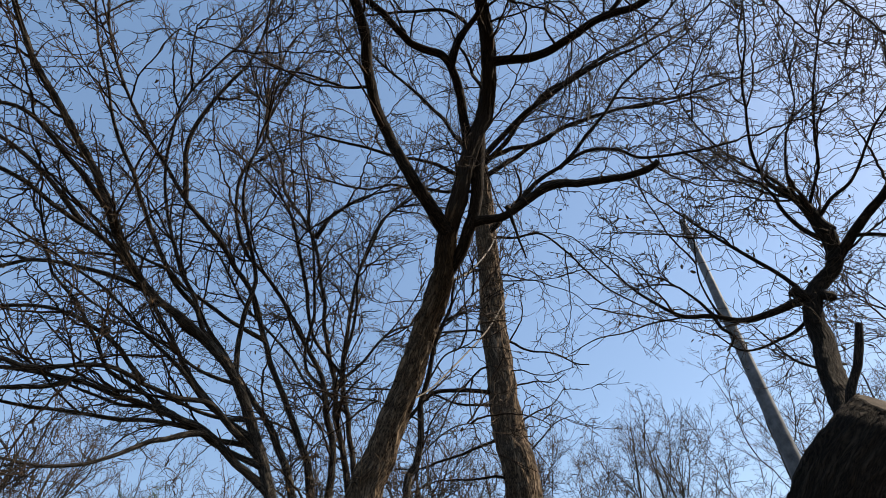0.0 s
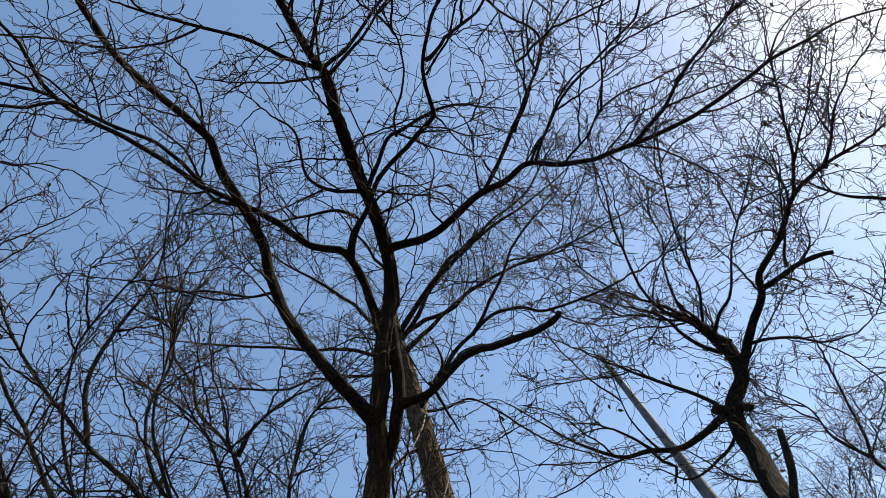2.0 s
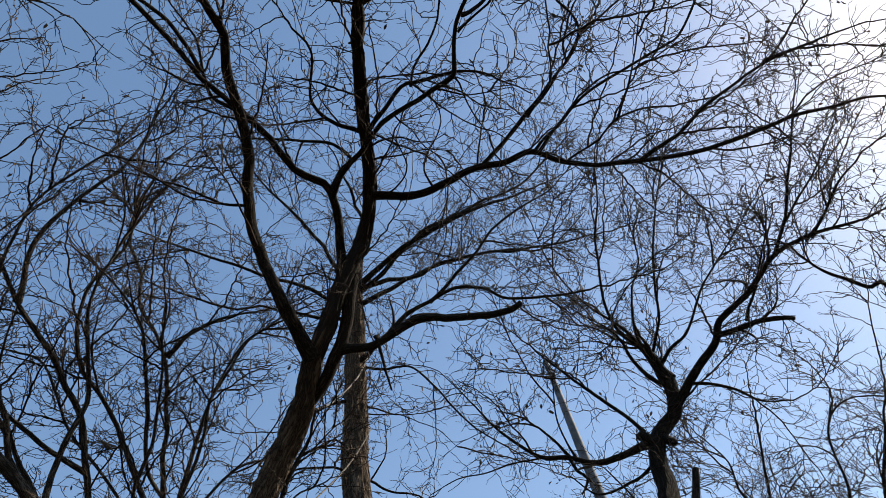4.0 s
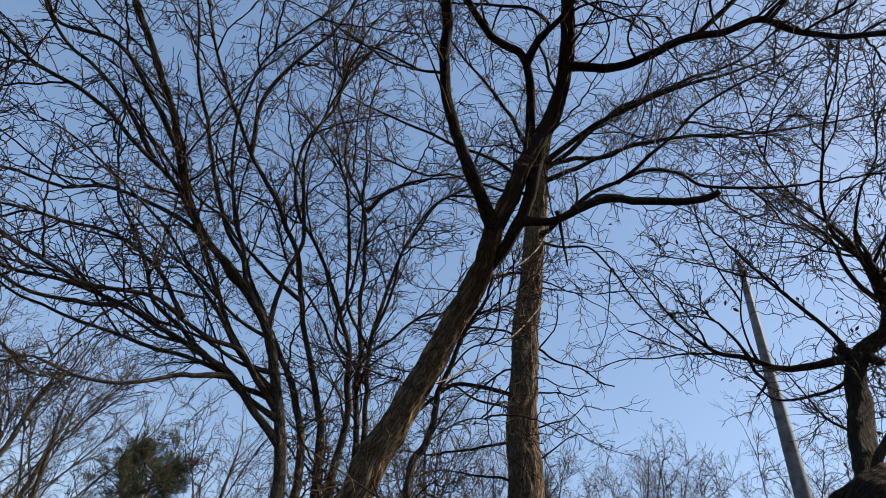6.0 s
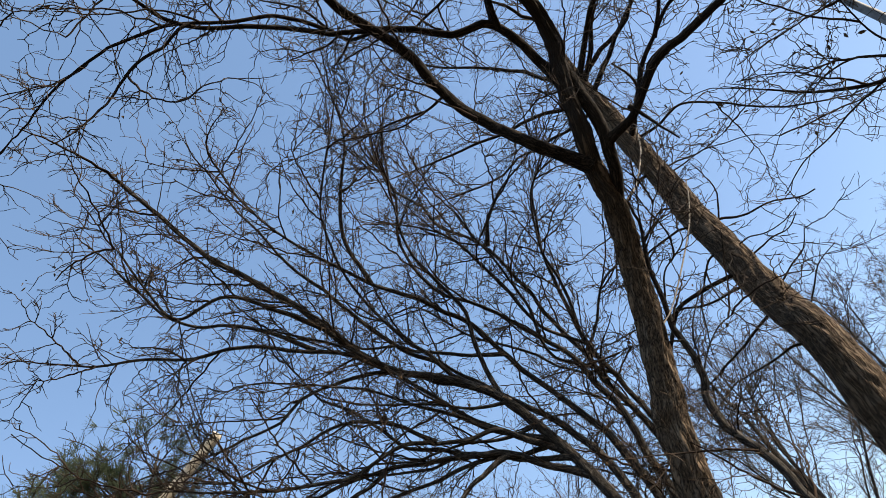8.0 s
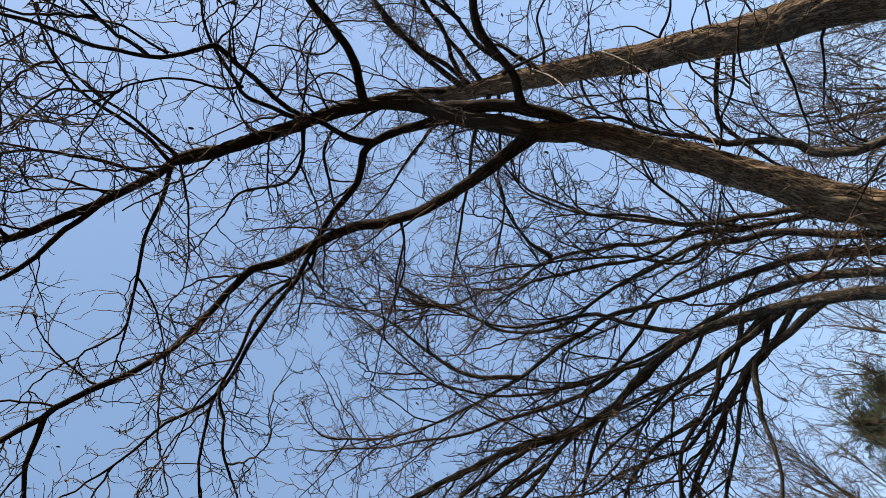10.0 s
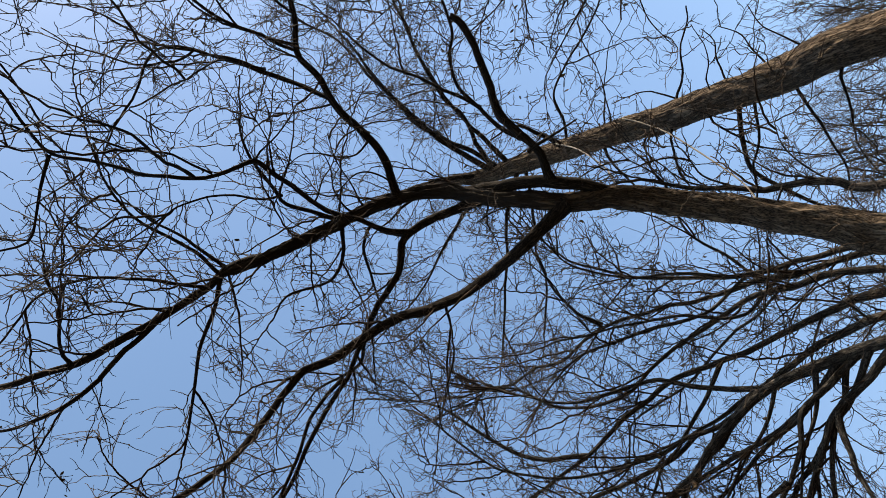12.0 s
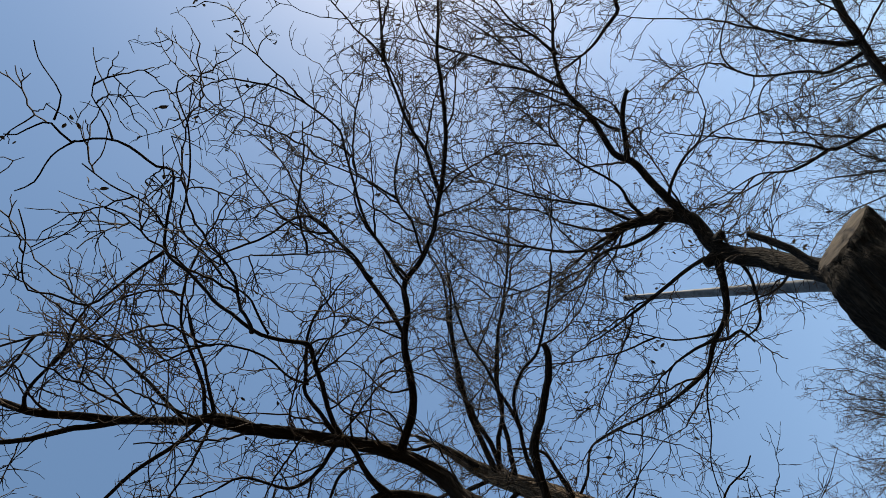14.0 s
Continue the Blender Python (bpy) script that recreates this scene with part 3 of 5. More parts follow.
limb(A_LIMBS, "A8a", "A4", (-0.95, 3.72, 7.52, 0.030), (-0.74, 3.60, 7.82, 0.025), (-0.64, 3.57, 7.93, 0.023), (-0.89, 3.45, 8.09, 0.020), (-1.26, 3.38, 8.23, 0.017), (-1.52, 3.36, 8.30, 0.015))
limb(A_LIMBS, "A9", "A3", (-1.82, 3.53, 7.25, 0.020), (-2.15, 3.45, 7.38, 0.016), (-2.46, 3.33, 7.53, 0.013), (-2.79, 3.23, 7.62, 0.010))
limb(A_LIMBS, "A10", "A2", (-0.21, 1.77, 7.88, 0.028), (-0.49, 1.51, 7.93, 0.022), (-0.76, 1.20, 8.01, 0.018), (-1.18, 0.86, 8.14, 0.014), (-1.53, 0.55, 8.21, 0.010))
limb(A_LIMBS, "A11", "A2", (-0.19, 1.86, 7.87, 0.021), (0.25, 1.71, 7.99, 0.015), (0.60, 1.55, 8.14, 0.011), (0.97, 1.50, 8.34, 0.007))
limb(A_LIMBS, "A12", "A3", (-1.67, 1.95, 8.26, 0.020), (-1.64, 1.82, 8.30, 0.015), (-1.57, 1.75, 8.30, 0.013))
limb(A_LIMBS, "A13", "A4", (-1.70, 2.79, 7.98, 0.023), (-2.02, 2.62, 8.27, 0.019), (-2.10, 2.31, 8.66, 0.015), (-2.23, 1.97, 8.98, 0.011))
limb(A_LIMBS, "A14", "A2", (-0.21, 1.77, 7.88, 0.021), (0.19, 1.64, 7.91, 0.018), (0.58, 1.41, 7.84, 0.015), (0.89, 1.32, 7.72, 0.013), (1.44, 1.41, 7.79, 0.011))
limb(A_LIMBS, "A16", "A2", (-0.26, 1.08, 8.06, 0.028), (-0.41, 0.57, 8.13, 0.024), (-0.52, 0.17, 8.22, 0.021), (-0.48, -0.22, 8.37, 0.018), (-0.39, -0.49, 8.62, 0.015), (-0.17, -0.71, 8.92, 0.013), (-0.21, -0.96, 9.06, 0.011))
limb(A_LIMBS, "A18", "A2", (-0.25, 1.61, 7.93, 0.021), (0.10, 1.27, 8.02, 0.018), (0.33, 0.93, 8.14, 0.016), (0.54, 0.42, 8.37, 0.013), (0.41, 0.08, 8.50, 0.011))
limb(A_LIMBS, "A19", "A2", (-0.19, 0.25, 8.23, 0.018), (0.05, 0.30, 8.18, 0.015), (0.34, 0.46, 8.10, 0.012), (0.52, 0.47, 8.03, 0.011))
limb(A_LIMBS, "A21", "A6", (0.80, 3.82, 7.56, 0.020), (1.17, 3.62, 7.72, 0.017), (1.46, 3.42, 7.81, 0.016), (1.70, 3.19, 7.83, 0.014), (1.81, 2.86, 7.74, 0.013), (1.99, 2.56, 7.60, 0.012), (2.20, 2.27, 7.55, 0.010))
limb(A_LIMBS, "A22", "A21", (1.46, 3.42, 7.81, 0.014), (1.63, 2.98, 7.63, 0.011), (1.52, 2.42, 7.12, 0.009), (1.35, 1.92, 6.63, 0.008), (1.26, 1.56, 6.38, 0.006))
limb(A_LIMBS, "A23", "A6", (1.74, 3.75, 7.23, 0.016), (2.13, 3.52, 7.32, 0.014), (2.35, 3.42, 7.34, 0.013), (2.63, 3.34, 7.34, 0.012), (2.91, 3.36, 7.33, 0.011))
limb(A_LIMBS, "A24", "A23", (2.35, 3.42, 7.34, 0.017), (2.46, 3.17, 7.42, 0.014), (2.56, 2.90, 7.54, 0.011), (2.63, 2.63, 7.64, 0.009), (2.64, 2.33, 7.63, 0.007))
limb(A_LIMBS, "A26", "A5b", (0.18, 2.83, 7.93, 0.017), (0.26, 2.51, 7.76, 0.014), (0.40, 2.23, 7.53, 0.012), (0.49, 1.71, 7.15, 0.009), (0.51, 1.30, 6.91, 0.007))
limb(A_LIMBS, "A27", "A21", (0.85, 3.79, 7.58, 0.023), (1.21, 3.58, 7.76, 0.020), (1.51, 3.36, 7.85, 0.018), (1.74, 3.09, 7.87, 0.016), (1.92, 2.76, 7.75, 0.015), (2.00, 2.60, 7.69, 0.014), (1.94, 2.35, 7.52, 0.013), (1.69, 1.97, 7.31, 0.012), (1.53, 1.72, 7.31, 0.011))
limb(A_LIMBS, "A29", "A5", (0.66, 1.76, 6.77, 0.019), (0.85, 1.59, 6.46, 0.016), (0.95, 1.46, 6.30, 0.014), (1.10, 1.29, 6.11, 0.011), (1.20, 1.16, 5.99, 0.009))
limb(A_LIMBS, "A7s", "A0", (-1.78, 5.30, 5.64, 0.070), (-1.62, 5.18, 5.72, 0.075), (-1.46, 5.05, 5.77, 0.074), (-1.32, 4.94, 5.84, 0.072), (-1.21, 4.83, 5.92, 0.071), (-1.11, 4.70, 6.02, 0.071), (-1.03, 4.60, 6.20, 0.070), (-0.97, 4.52, 6.41, 0.070), (-0.92, 4.45, 6.62, 0.068), (-0.88, 4.40, 6.80, 0.064), (-0.83, 4.36, 6.97, 0.055))
limb(A_LIMBS, "A5c", "A5", (0.67, 2.07, 7.24, 0.012), (0.99, 1.79, 7.10, 0.011), (1.23, 1.40, 6.87, 0.009), (1.43, 1.04, 6.60, 0.009), (1.65, 0.99, 6.46, 0.007), (1.86, 0.96, 6.37, 0.007), (2.13, 0.86, 6.25, 0.006), (2.37, 0.73, 6.13, 0.005), (2.49, 0.78, 6.07, 0.004), (2.52, 0.99, 6.02, 0.004))
limb(A_LIMBS, "A5d", "A5", (1.85, 0.04, 5.92, 0.006), (2.00, 0.04, 5.88, 0.005), (2.11, -0.06, 5.84, 0.004), (2.18, -0.13, 5.81, 0.004), (2.27, -0.16, 5.77, 0.004))
limb(A_LIMBS, "A5e", "A5", (1.33, 0.82, 6.14, 0.008), (1.49, 0.63, 6.14, 0.006), (1.58, 0.41, 6.14, 0.005), (1.70, 0.19, 6.12, 0.004))
limb(A_LIMBS, "A5f", "A5", (1.76, 0.18, 5.95, 0.006), (1.63, 0.07, 6.03, 0.005), (1.45, 0.01, 6.07, 0.005), (1.37, -0.08, 6.08, 0.004))
limb(A_LIMBS, "A5g", "A5", (1.82, 0.38, 5.92, 0.006), (1.97, 0.29, 5.88, 0.005), (2.07, 0.22, 5.85, 0.004), (2.22, 0.22, 5.80, 0.004))
limb(A_LIMBS, "A34", "A0", (-0.44, 3.44, 7.84, 0.015), (-0.24, 3.38, 7.84, 0.013), (-0.06, 3.34, 7.80, 0.010), (0.17, 3.38, 7.71, 0.008), (0.47, 3.33, 7.67, 0.005))
limb(A_LIMBS, "A35", "A6", (0.22, 3.92, 7.51, 0.013), (0.18, 3.77, 7.66, 0.011), (0.24, 3.65, 7.79, 0.010), (0.39, 3.46, 7.89, 0.008), (0.45, 3.22, 7.95, 0.007), (0.38, 3.01, 8.01, 0.005))
limb(A_LIMBS, "A36", "A0", (-0.46, 3.55, 7.77, 0.013), (-0.17, 3.62, 7.81, 0.010), (0.16, 3.64, 7.86, 0.008), (0.57, 3.70, 7.85, 0.005))
limb(A_LIMBS, "A37", "A5", (0.36, 2.69, 7.46, 0.013), (0.62, 2.77, 7.43, 0.010), (0.86, 2.82, 7.42, 0.008), (1.21, 2.83, 7.41, 0.005))
limb(A_LIMBS, "A38", "A5", (0.60, 2.59, 7.47, 0.013), (0.68, 2.83, 7.50, 0.010), (0.79, 3.09, 7.47, 0.008), (0.94, 3.33, 7.43, 0.005))
limb(A_LIMBS, "A39", "A6", (0.77, 3.81, 7.55, 0.013), (0.87, 3.58, 7.76, 0.010), (0.96, 3.34, 7.88, 0.008), (1.15, 3.11, 7.96, 0.005))
limb(A_LIMBS, "A40", "A6", (-0.32, 3.91, 7.54, 0.013), (-0.01, 3.67, 7.55, 0.010), (-0.05, 3.40, 7.65, 0.008), (-0.14, 3.21, 7.70, 0.005))
limb(A_LIMBS, "A41", "A5", (-0.07, 3.00, 7.70, 0.010), (0.11, 3.24, 7.68, 0.008), (0.22, 3.45, 7.62, 0.007), (0.49, 3.66, 7.53, 0.005))
B_LIMBS = {}
limb(B_LIMBS, "B0", None, (-1.95, 8.75, -0.10, 0.333), (-1.92, 8.73, 1.86, 0.293), (-1.69, 8.69, 4.48, 0.253), (-1.79, 8.80, 5.16, 0.242), (-1.82, 8.85, 5.99, 0.230), (-1.80, 8.80, 7.08, 0.215), (-1.72, 8.64, 8.12, 0.201), (-1.62, 8.38, 9.07, 0.184), (-1.53, 8.07, 9.93, 0.169), (-1.46, 7.84, 10.44, 0.147), (-1.32, 7.60, 10.96, 0.113), (-1.11, 7.32, 11.49, 0.063), (-0.96, 7.01, 12.02, 0.022))
limb(B_LIMBS, "B1", "B0", (-1.48, 7.93, 10.24, 0.056), (-0.85, 7.80, 10.63, 0.048), (0.02, 7.46, 11.25, 0.039), (0.63, 7.43, 11.43, 0.035), (1.36, 7.33, 11.64, 0.030), (2.29, 7.21, 11.85, 0.024), (2.93, 6.89, 12.13, 0.018))
limb(B_LIMBS, "B2", "B0", (-1.51, 8.01, 10.05, 0.050), (-0.70, 7.87, 10.26, 0.042), (0.25, 7.69, 10.43, 0.034), (1.11, 7.62, 10.40, 0.029), (1.88, 7.62, 10.26, 0.024), (2.99, 7.43, 10.07, 0.017))
limb(B_LIMBS, "B3", "B0", (-1.63, 8.41, 8.95, 0.029), (-0.99, 8.46, 8.74, 0.024), (-0.63, 8.42, 8.64, 0.021), (-0.35, 8.51, 8.34, 0.019), (-0.01, 8.67, 7.76, 0.015), (0.41, 8.74, 7.20, 0.012), (0.90, 8.70, 6.69, 0.008))
limb(B_LIMBS, "B4", "B0", (-1.46, 7.86, 10.38, 0.045), (-1.85, 7.44, 11.10, 0.035), (-2.34, 6.91, 11.81, 0.028), (-2.77, 6.49, 12.27, 0.023), (-3.17, 5.98, 12.80, 0.018))
limb(B_LIMBS, "B5", "B0", (-1.53, 8.07, 9.93, 0.049), (-2.00, 7.58, 10.05, 0.039), (-2.33, 7.25, 10.09, 0.035), (-2.92, 6.75, 10.08, 0.028), (-3.62, 6.10, 10.00, 0.020), (-4.10, 5.56, 9.92, 0.015))
limb(B_LIMBS, "B6", "B0", (-1.54, 8.10, 9.82, 0.038), (-2.47, 7.92, 10.03, 0.030), (-3.21, 7.70, 10.20, 0.025), (-4.06, 7.43, 10.31, 0.021), (-4.64, 7.10, 10.47, 0.017))
limb(B_LIMBS, "B7", "B0", (-1.63, 8.41, 8.95, 0.064), (-1.22, 8.05, 8.97, 0.043), (-0.91, 7.76, 8.94, 0.030))
limb(B_LIMBS, "B8", "B0", (-1.72, 8.64, 8.12, 0.014), (-0.98, 8.69, 7.91, 0.010), (-0.45, 8.71, 7.57, 0.008), (-0.08, 8.78, 7.15, 0.006))
limb(B_LIMBS, "B9", "B0", (-1.70, 8.57, 8.35, 0.031), (-2.20, 8.27, 8.08, 0.022), (-2.75, 7.91, 7.53, 0.013), (-3.03, 7.58, 7.34, 0.009))
limb(B_LIMBS, "B10", "B0", (-1.46, 7.86, 10.38, 0.068), (-0.89, 7.59, 10.57, 0.056), (-0.36, 7.31, 10.72, 0.048), (0.30, 7.07, 10.76, 0.040), (1.22, 6.73, 10.74, 0.029), (1.98, 6.50, 10.59, 0.021))
limb(B_LIMBS, "B11", "B0", (-1.40, 7.75, 10.63, 0.057), (-1.08, 7.22, 11.12, 0.039), (-1.10, 6.77, 11.44, 0.030), (-1.29, 5.97, 11.94, 0.017))
limb(B_LIMBS, "B12", "B0", (-1.46, 7.86, 10.38, 0.051), (-0.49, 7.95, 10.59, 0.040), (0.36, 7.96, 10.75, 0.033), (1.33, 7.99, 10.84, 0.026), (2.38, 8.12, 10.74, 0.018))
limb(B_LIMBS, "B13", "B0", (-1.80, 8.84, 6.40, 0.016), (-1.48, 8.69, 6.25, 0.012), (-1.14, 8.53, 6.03, 0.009), (-0.56, 8.12, 5.84, 0.005))
limb(B_LIMBS, "B14", "B0", (-1.82, 8.85, 5.99, 0.043), (-2.35, 8.59, 6.07, 0.035), (-2.91, 8.35, 5.95, 0.029), (-3.50, 8.23, 5.33, 0.022), (-3.74, 8.21, 4.82, 0.018))
limb(B_LIMBS, "B15", "B0", (-1.79, 8.81, 5.27, 0.023), (-2.60, 8.54, 5.05, 0.017), (-3.07, 8.31, 4.87, 0.013), (-3.42, 8.07, 4.80, 0.010), (-3.64, 7.95, 4.68, 0.009))
limb(B_LIMBS, "B16", "B0", (-1.70, 8.70, 4.57, 0.022), (-2.36, 8.41, 4.56, 0.016), (-2.70, 8.14, 4.58, 0.012), (-3.04, 7.91, 4.40, 0.008))
limb(B_LIMBS, "B17", "B0", (-1.81, 8.85, 5.78, 0.023), (-2.53, 8.55, 5.85, 0.019), (-2.90, 8.29, 5.95, 0.017), (-3.42, 7.94, 5.98, 0.013), (-3.85, 7.62, 5.99, 0.011), (-4.24, 7.27, 6.01, 0.009))
limb(B_LIMBS, "B18", "B0", (-1.80, 8.80, 7.08, 0.025), (-1.38, 8.97, 6.78, 0.020), (-0.97, 9.01, 6.60, 0.015), (-0.59, 9.05, 6.37, 0.012), (-0.36, 9.04, 6.29, 0.010))
limb(B_LIMBS, "B19", "B0", (-1.71, 8.60, 8.24, 0.017), (-1.20, 8.71, 8.04, 0.013), (-0.67, 8.74, 7.86, 0.008), (-0.21, 8.64, 7.84, 0.006))
limb(B_LIMBS, "B20", "B0", (-1.85, 8.78, 7.07, 0.022), (-2.23, 8.46, 7.06, 0.018), (-2.57, 8.19, 6.96, 0.014), (-2.87, 8.09, 6.57, 0.011), (-3.08, 7.93, 6.31, 0.008))
limb(B_LIMBS, "B21", "B0", (-1.84, 8.85, 6.56, 0.022), (-2.18, 8.66, 6.34, 0.017), (-2.53, 8.52, 5.99, 0.014), (-2.72, 8.37, 5.49, 0.010), (-2.84, 8.28, 5.09, 0.007))
limb(B_LIMBS, "B22", "B0", (-1.84, 8.74, 7.51, 0.020), (-2.13, 8.35, 7.44, 0.015), (-2.38, 8.21, 7.19, 0.012), (-2.71, 8.04, 6.93, 0.008))
limb(B_LIMBS, "B23", "B0", (-1.78, 8.87, 6.11, 0.018), (-1.30, 9.01, 6.20, 0.014), (-0.99, 9.08, 6.13, 0.010), (-0.77, 9.06, 6.21, 0.007))
limb(B_LIMBS, "B24", "B0", (-1.76, 8.86, 5.43, 0.018), (-1.34, 8.94, 5.65, 0.014), (-1.06, 8.94, 5.72, 0.010), (-0.85, 8.96, 5.94, 0.007))
limb(B_LIMBS, "B25", "B0", (-1.71, 8.78, 4.83, 0.017), (-1.36, 8.83, 5.11, 0.013), (-1.09, 8.88, 5.35, 0.009), (-0.78, 8.96, 5.48, 0.006))
limb(B_LIMBS, "B26", "B0", (-1.81, 8.89, 6.69, 0.020), (-1.48, 8.92, 7.14, 0.014), (-1.24, 8.91, 7.58, 0.010), (-1.28, 8.84, 8.02, 0.007))
L_LIMBS = {}
limb(L_LIMBS, "L1", None, (-3.75, 6.10, -0.10, 0.120), (-3.80, 6.01, 1.63, 0.094), (-3.90, 5.80, 3.67, 0.068), (-4.06, 5.59, 4.37, 0.059), (-4.22, 5.19, 5.12, 0.052), (-4.51, 4.66, 5.55, 0.046), (-4.72, 4.05, 5.79, 0.042), (-4.77, 3.52, 6.16, 0.038), (-4.74, 3.07, 6.56, 0.034), (-4.75, 2.51, 6.90, 0.030), (-4.74, 1.91, 7.22, 0.025), (-4.59, 1.37, 7.55, 0.021), (-4.49, 0.99, 7.74, 0.018))
limb(L_LIMBS, "L2", "L1", (-3.97, 5.72, 3.93, 0.044), (-4.32, 5.36, 4.29, 0.037), (-4.50, 5.07, 4.53, 0.034), (-4.71, 4.78, 4.61, 0.031), (-4.95, 4.35, 4.66, 0.028), (-5.14, 3.92, 4.66, 0.025), (-5.37, 3.49, 4.64, 0.021), (-5.62, 3.08, 4.53, 0.018), (-5.73, 2.81, 4.55, 0.016), (-5.83, 2.21, 4.73, 0.012), (-5.89, 1.87, 4.77, 0.010))
limb(L_LIMBS, "L3", "L1", (-4.05, 5.62, 4.28, 0.038), (-4.33, 5.10, 4.70, 0.031), (-4.57, 4.75, 4.73, 0.028), (-4.75, 4.34, 4.79, 0.025), (-4.86, 4.01, 4.76, 0.023), (-5.08, 3.53, 4.62, 0.020), (-5.21, 3.20, 4.60, 0.018), (-5.34, 2.80, 4.60, 0.016), (-5.41, 2.39, 4.62, 0.013), (-5.45, 1.98, 4.64, 0.011), (-5.44, 1.63, 4.68, 0.009))
limb(L_LIMBS, "L4", "L1", (-4.22, 5.19, 5.12, 0.041), (-4.50, 4.80, 5.48, 0.036), (-4.76, 4.23, 5.78, 0.032), (-4.94, 3.64, 6.12, 0.028), (-5.14, 3.26, 6.31, 0.026), (-5.35, 2.83, 6.45, 0.023), (-5.53, 2.51, 6.52, 0.021), (-5.80, 2.07, 6.55, 0.018), (-6.01, 1.59, 6.61, 0.016), (-6.18, 1.22, 6.61, 0.013), (-6.27, 0.92, 6.66, 0.011))
limb(L_LIMBS, "L5", None, (-3.60, 6.15, -0.10, 0.066), (-3.67, 6.11, 1.73, 0.059), (-3.83, 6.05, 3.73, 0.052), (-4.03, 5.97, 4.50, 0.041), (-4.34, 5.72, 5.11, 0.033), (-4.59, 5.41, 5.61, 0.027), (-4.78, 5.00, 6.06, 0.021), (-4.83, 4.54, 6.55, 0.015))
limb(L_LIMBS, "L5a", "L5", (-4.78, 5.00, 6.06, 0.034), (-4.90, 4.52, 6.36, 0.029), (-4.95, 3.82, 6.98, 0.024), (-4.95, 3.24, 7.46, 0.020), (-4.76, 2.61, 8.02, 0.016), (-4.51, 1.94, 8.54, 0.012))
limb(L_LIMBS, "L6", None, (-3.50, 6.30, -0.10, 0.062), (-3.54, 6.31, 1.74, 0.056), (-3.68, 6.24, 3.79, 0.050), (-3.81, 6.08, 4.52, 0.042), (-3.98, 5.80, 5.17, 0.038), (-4.09, 5.42, 5.78, 0.034), (-4.11, 5.05, 6.21, 0.030), (-4.19, 4.60, 6.53, 0.028), (-4.42, 3.97, 6.94, 0.024), (-4.51, 3.46, 7.31, 0.021), (-4.55, 2.83, 7.71, 0.017), (-4.46, 2.33, 8.08, 0.014), (-4.25, 1.97, 8.40, 0.012))
limb(L_LIMBS, "L7", None, (-3.40, 6.45, -0.10, 0.058), (-3.44, 6.46, 1.84, 0.053), (-3.57, 6.39, 3.82, 0.047), (-3.48, 6.29, 4.47, 0.039), (-3.54, 6.04, 5.21, 0.034), (-3.69, 5.69, 5.77, 0.029), (-3.86, 5.13, 6.31, 0.025), (-3.99, 4.66, 6.62, 0.022), (-3.90, 4.21, 7.11, 0.018), (-3.44, 3.96, 7.65, 0.014), (-3.22, 3.59, 8.03, 0.011))
limb(L_LIMBS, "L8", None, (-3.20, 6.50, -0.10, 0.055), (-3.24, 6.56, 1.84, 0.050), (-3.48, 6.65, 3.90, 0.044), (-3.50, 6.52, 4.56, 0.038), (-3.54, 6.33, 5.24, 0.033), (-3.54, 6.01, 5.91, 0.029), (-3.47, 5.62, 6.55, 0.026), (-3.39, 5.30, 7.03, 0.023), (-3.59, 4.76, 7.53, 0.020), (-3.58, 4.36, 7.94, 0.017), (-3.47, 3.93, 8.37, 0.015), (-3.13, 3.68, 8.76, 0.012))
limb(L_LIMBS, "L8a", "L8", (-3.39, 5.30, 7.03, 0.035), (-3.04, 5.16, 7.18, 0.025), (-2.52, 5.07, 7.25, 0.016), (-2.18, 5.03, 7.25, 0.011))
limb(L_LIMBS, "L9", None, (-3.30, 6.30, -0.10, 0.055), (-3.34, 6.41, 1.84, 0.049), (-3.35, 6.61, 3.88, 0.044), (-3.35, 6.49, 4.59, 0.035), (-3.37, 6.30, 5.29, 0.030), (-3.27, 6.07, 5.89, 0.025), (-3.02, 5.82, 6.50, 0.021), (-2.64, 5.60, 7.13, 0.017), (-2.34, 5.54, 7.40, 0.014), (-1.96, 5.51, 7.65, 0.012))
limb(L_LIMBS, "L10", "L9", (-3.36, 6.28, 5.37, 0.021), (-3.58, 5.82, 5.82, 0.021), (-3.47, 5.27, 6.30, 0.021), (-3.36, 4.81, 6.66, 0.017), (-3.35, 4.35, 6.95, 0.014), (-3.54, 3.90, 7.08, 0.011))
limb(L_LIMBS, "L11", "L2", (-4.45, 5.14, 4.47, 0.034), (-4.67, 4.77, 4.32, 0.026), (-4.84, 4.43, 4.05, 0.021), (-5.05, 3.92, 3.83, 0.016), (-5.19, 3.49, 3.77, 0.012), (-5.27, 3.21, 3.67, 0.009))
limb(L_LIMBS, "L12", "L2", (-4.65, 4.85, 4.59, 0.027), (-5.01, 4.33, 4.88, 0.021), (-5.12, 3.91, 5.20, 0.018), (-5.20, 3.51, 5.57, 0.015), (-5.22, 3.14, 5.95, 0.013), (-5.14, 2.88, 6.32, 0.011))
limb(L_LIMBS, "L13", "L4", (-4.78, 4.16, 5.81, 0.032), (-5.18, 3.62, 5.90, 0.024), (-5.46, 3.35, 5.88, 0.021), (-5.88, 3.04, 5.71, 0.017), (-6.16, 2.75, 5.64, 0.014), (-6.41, 2.43, 5.61, 0.011))
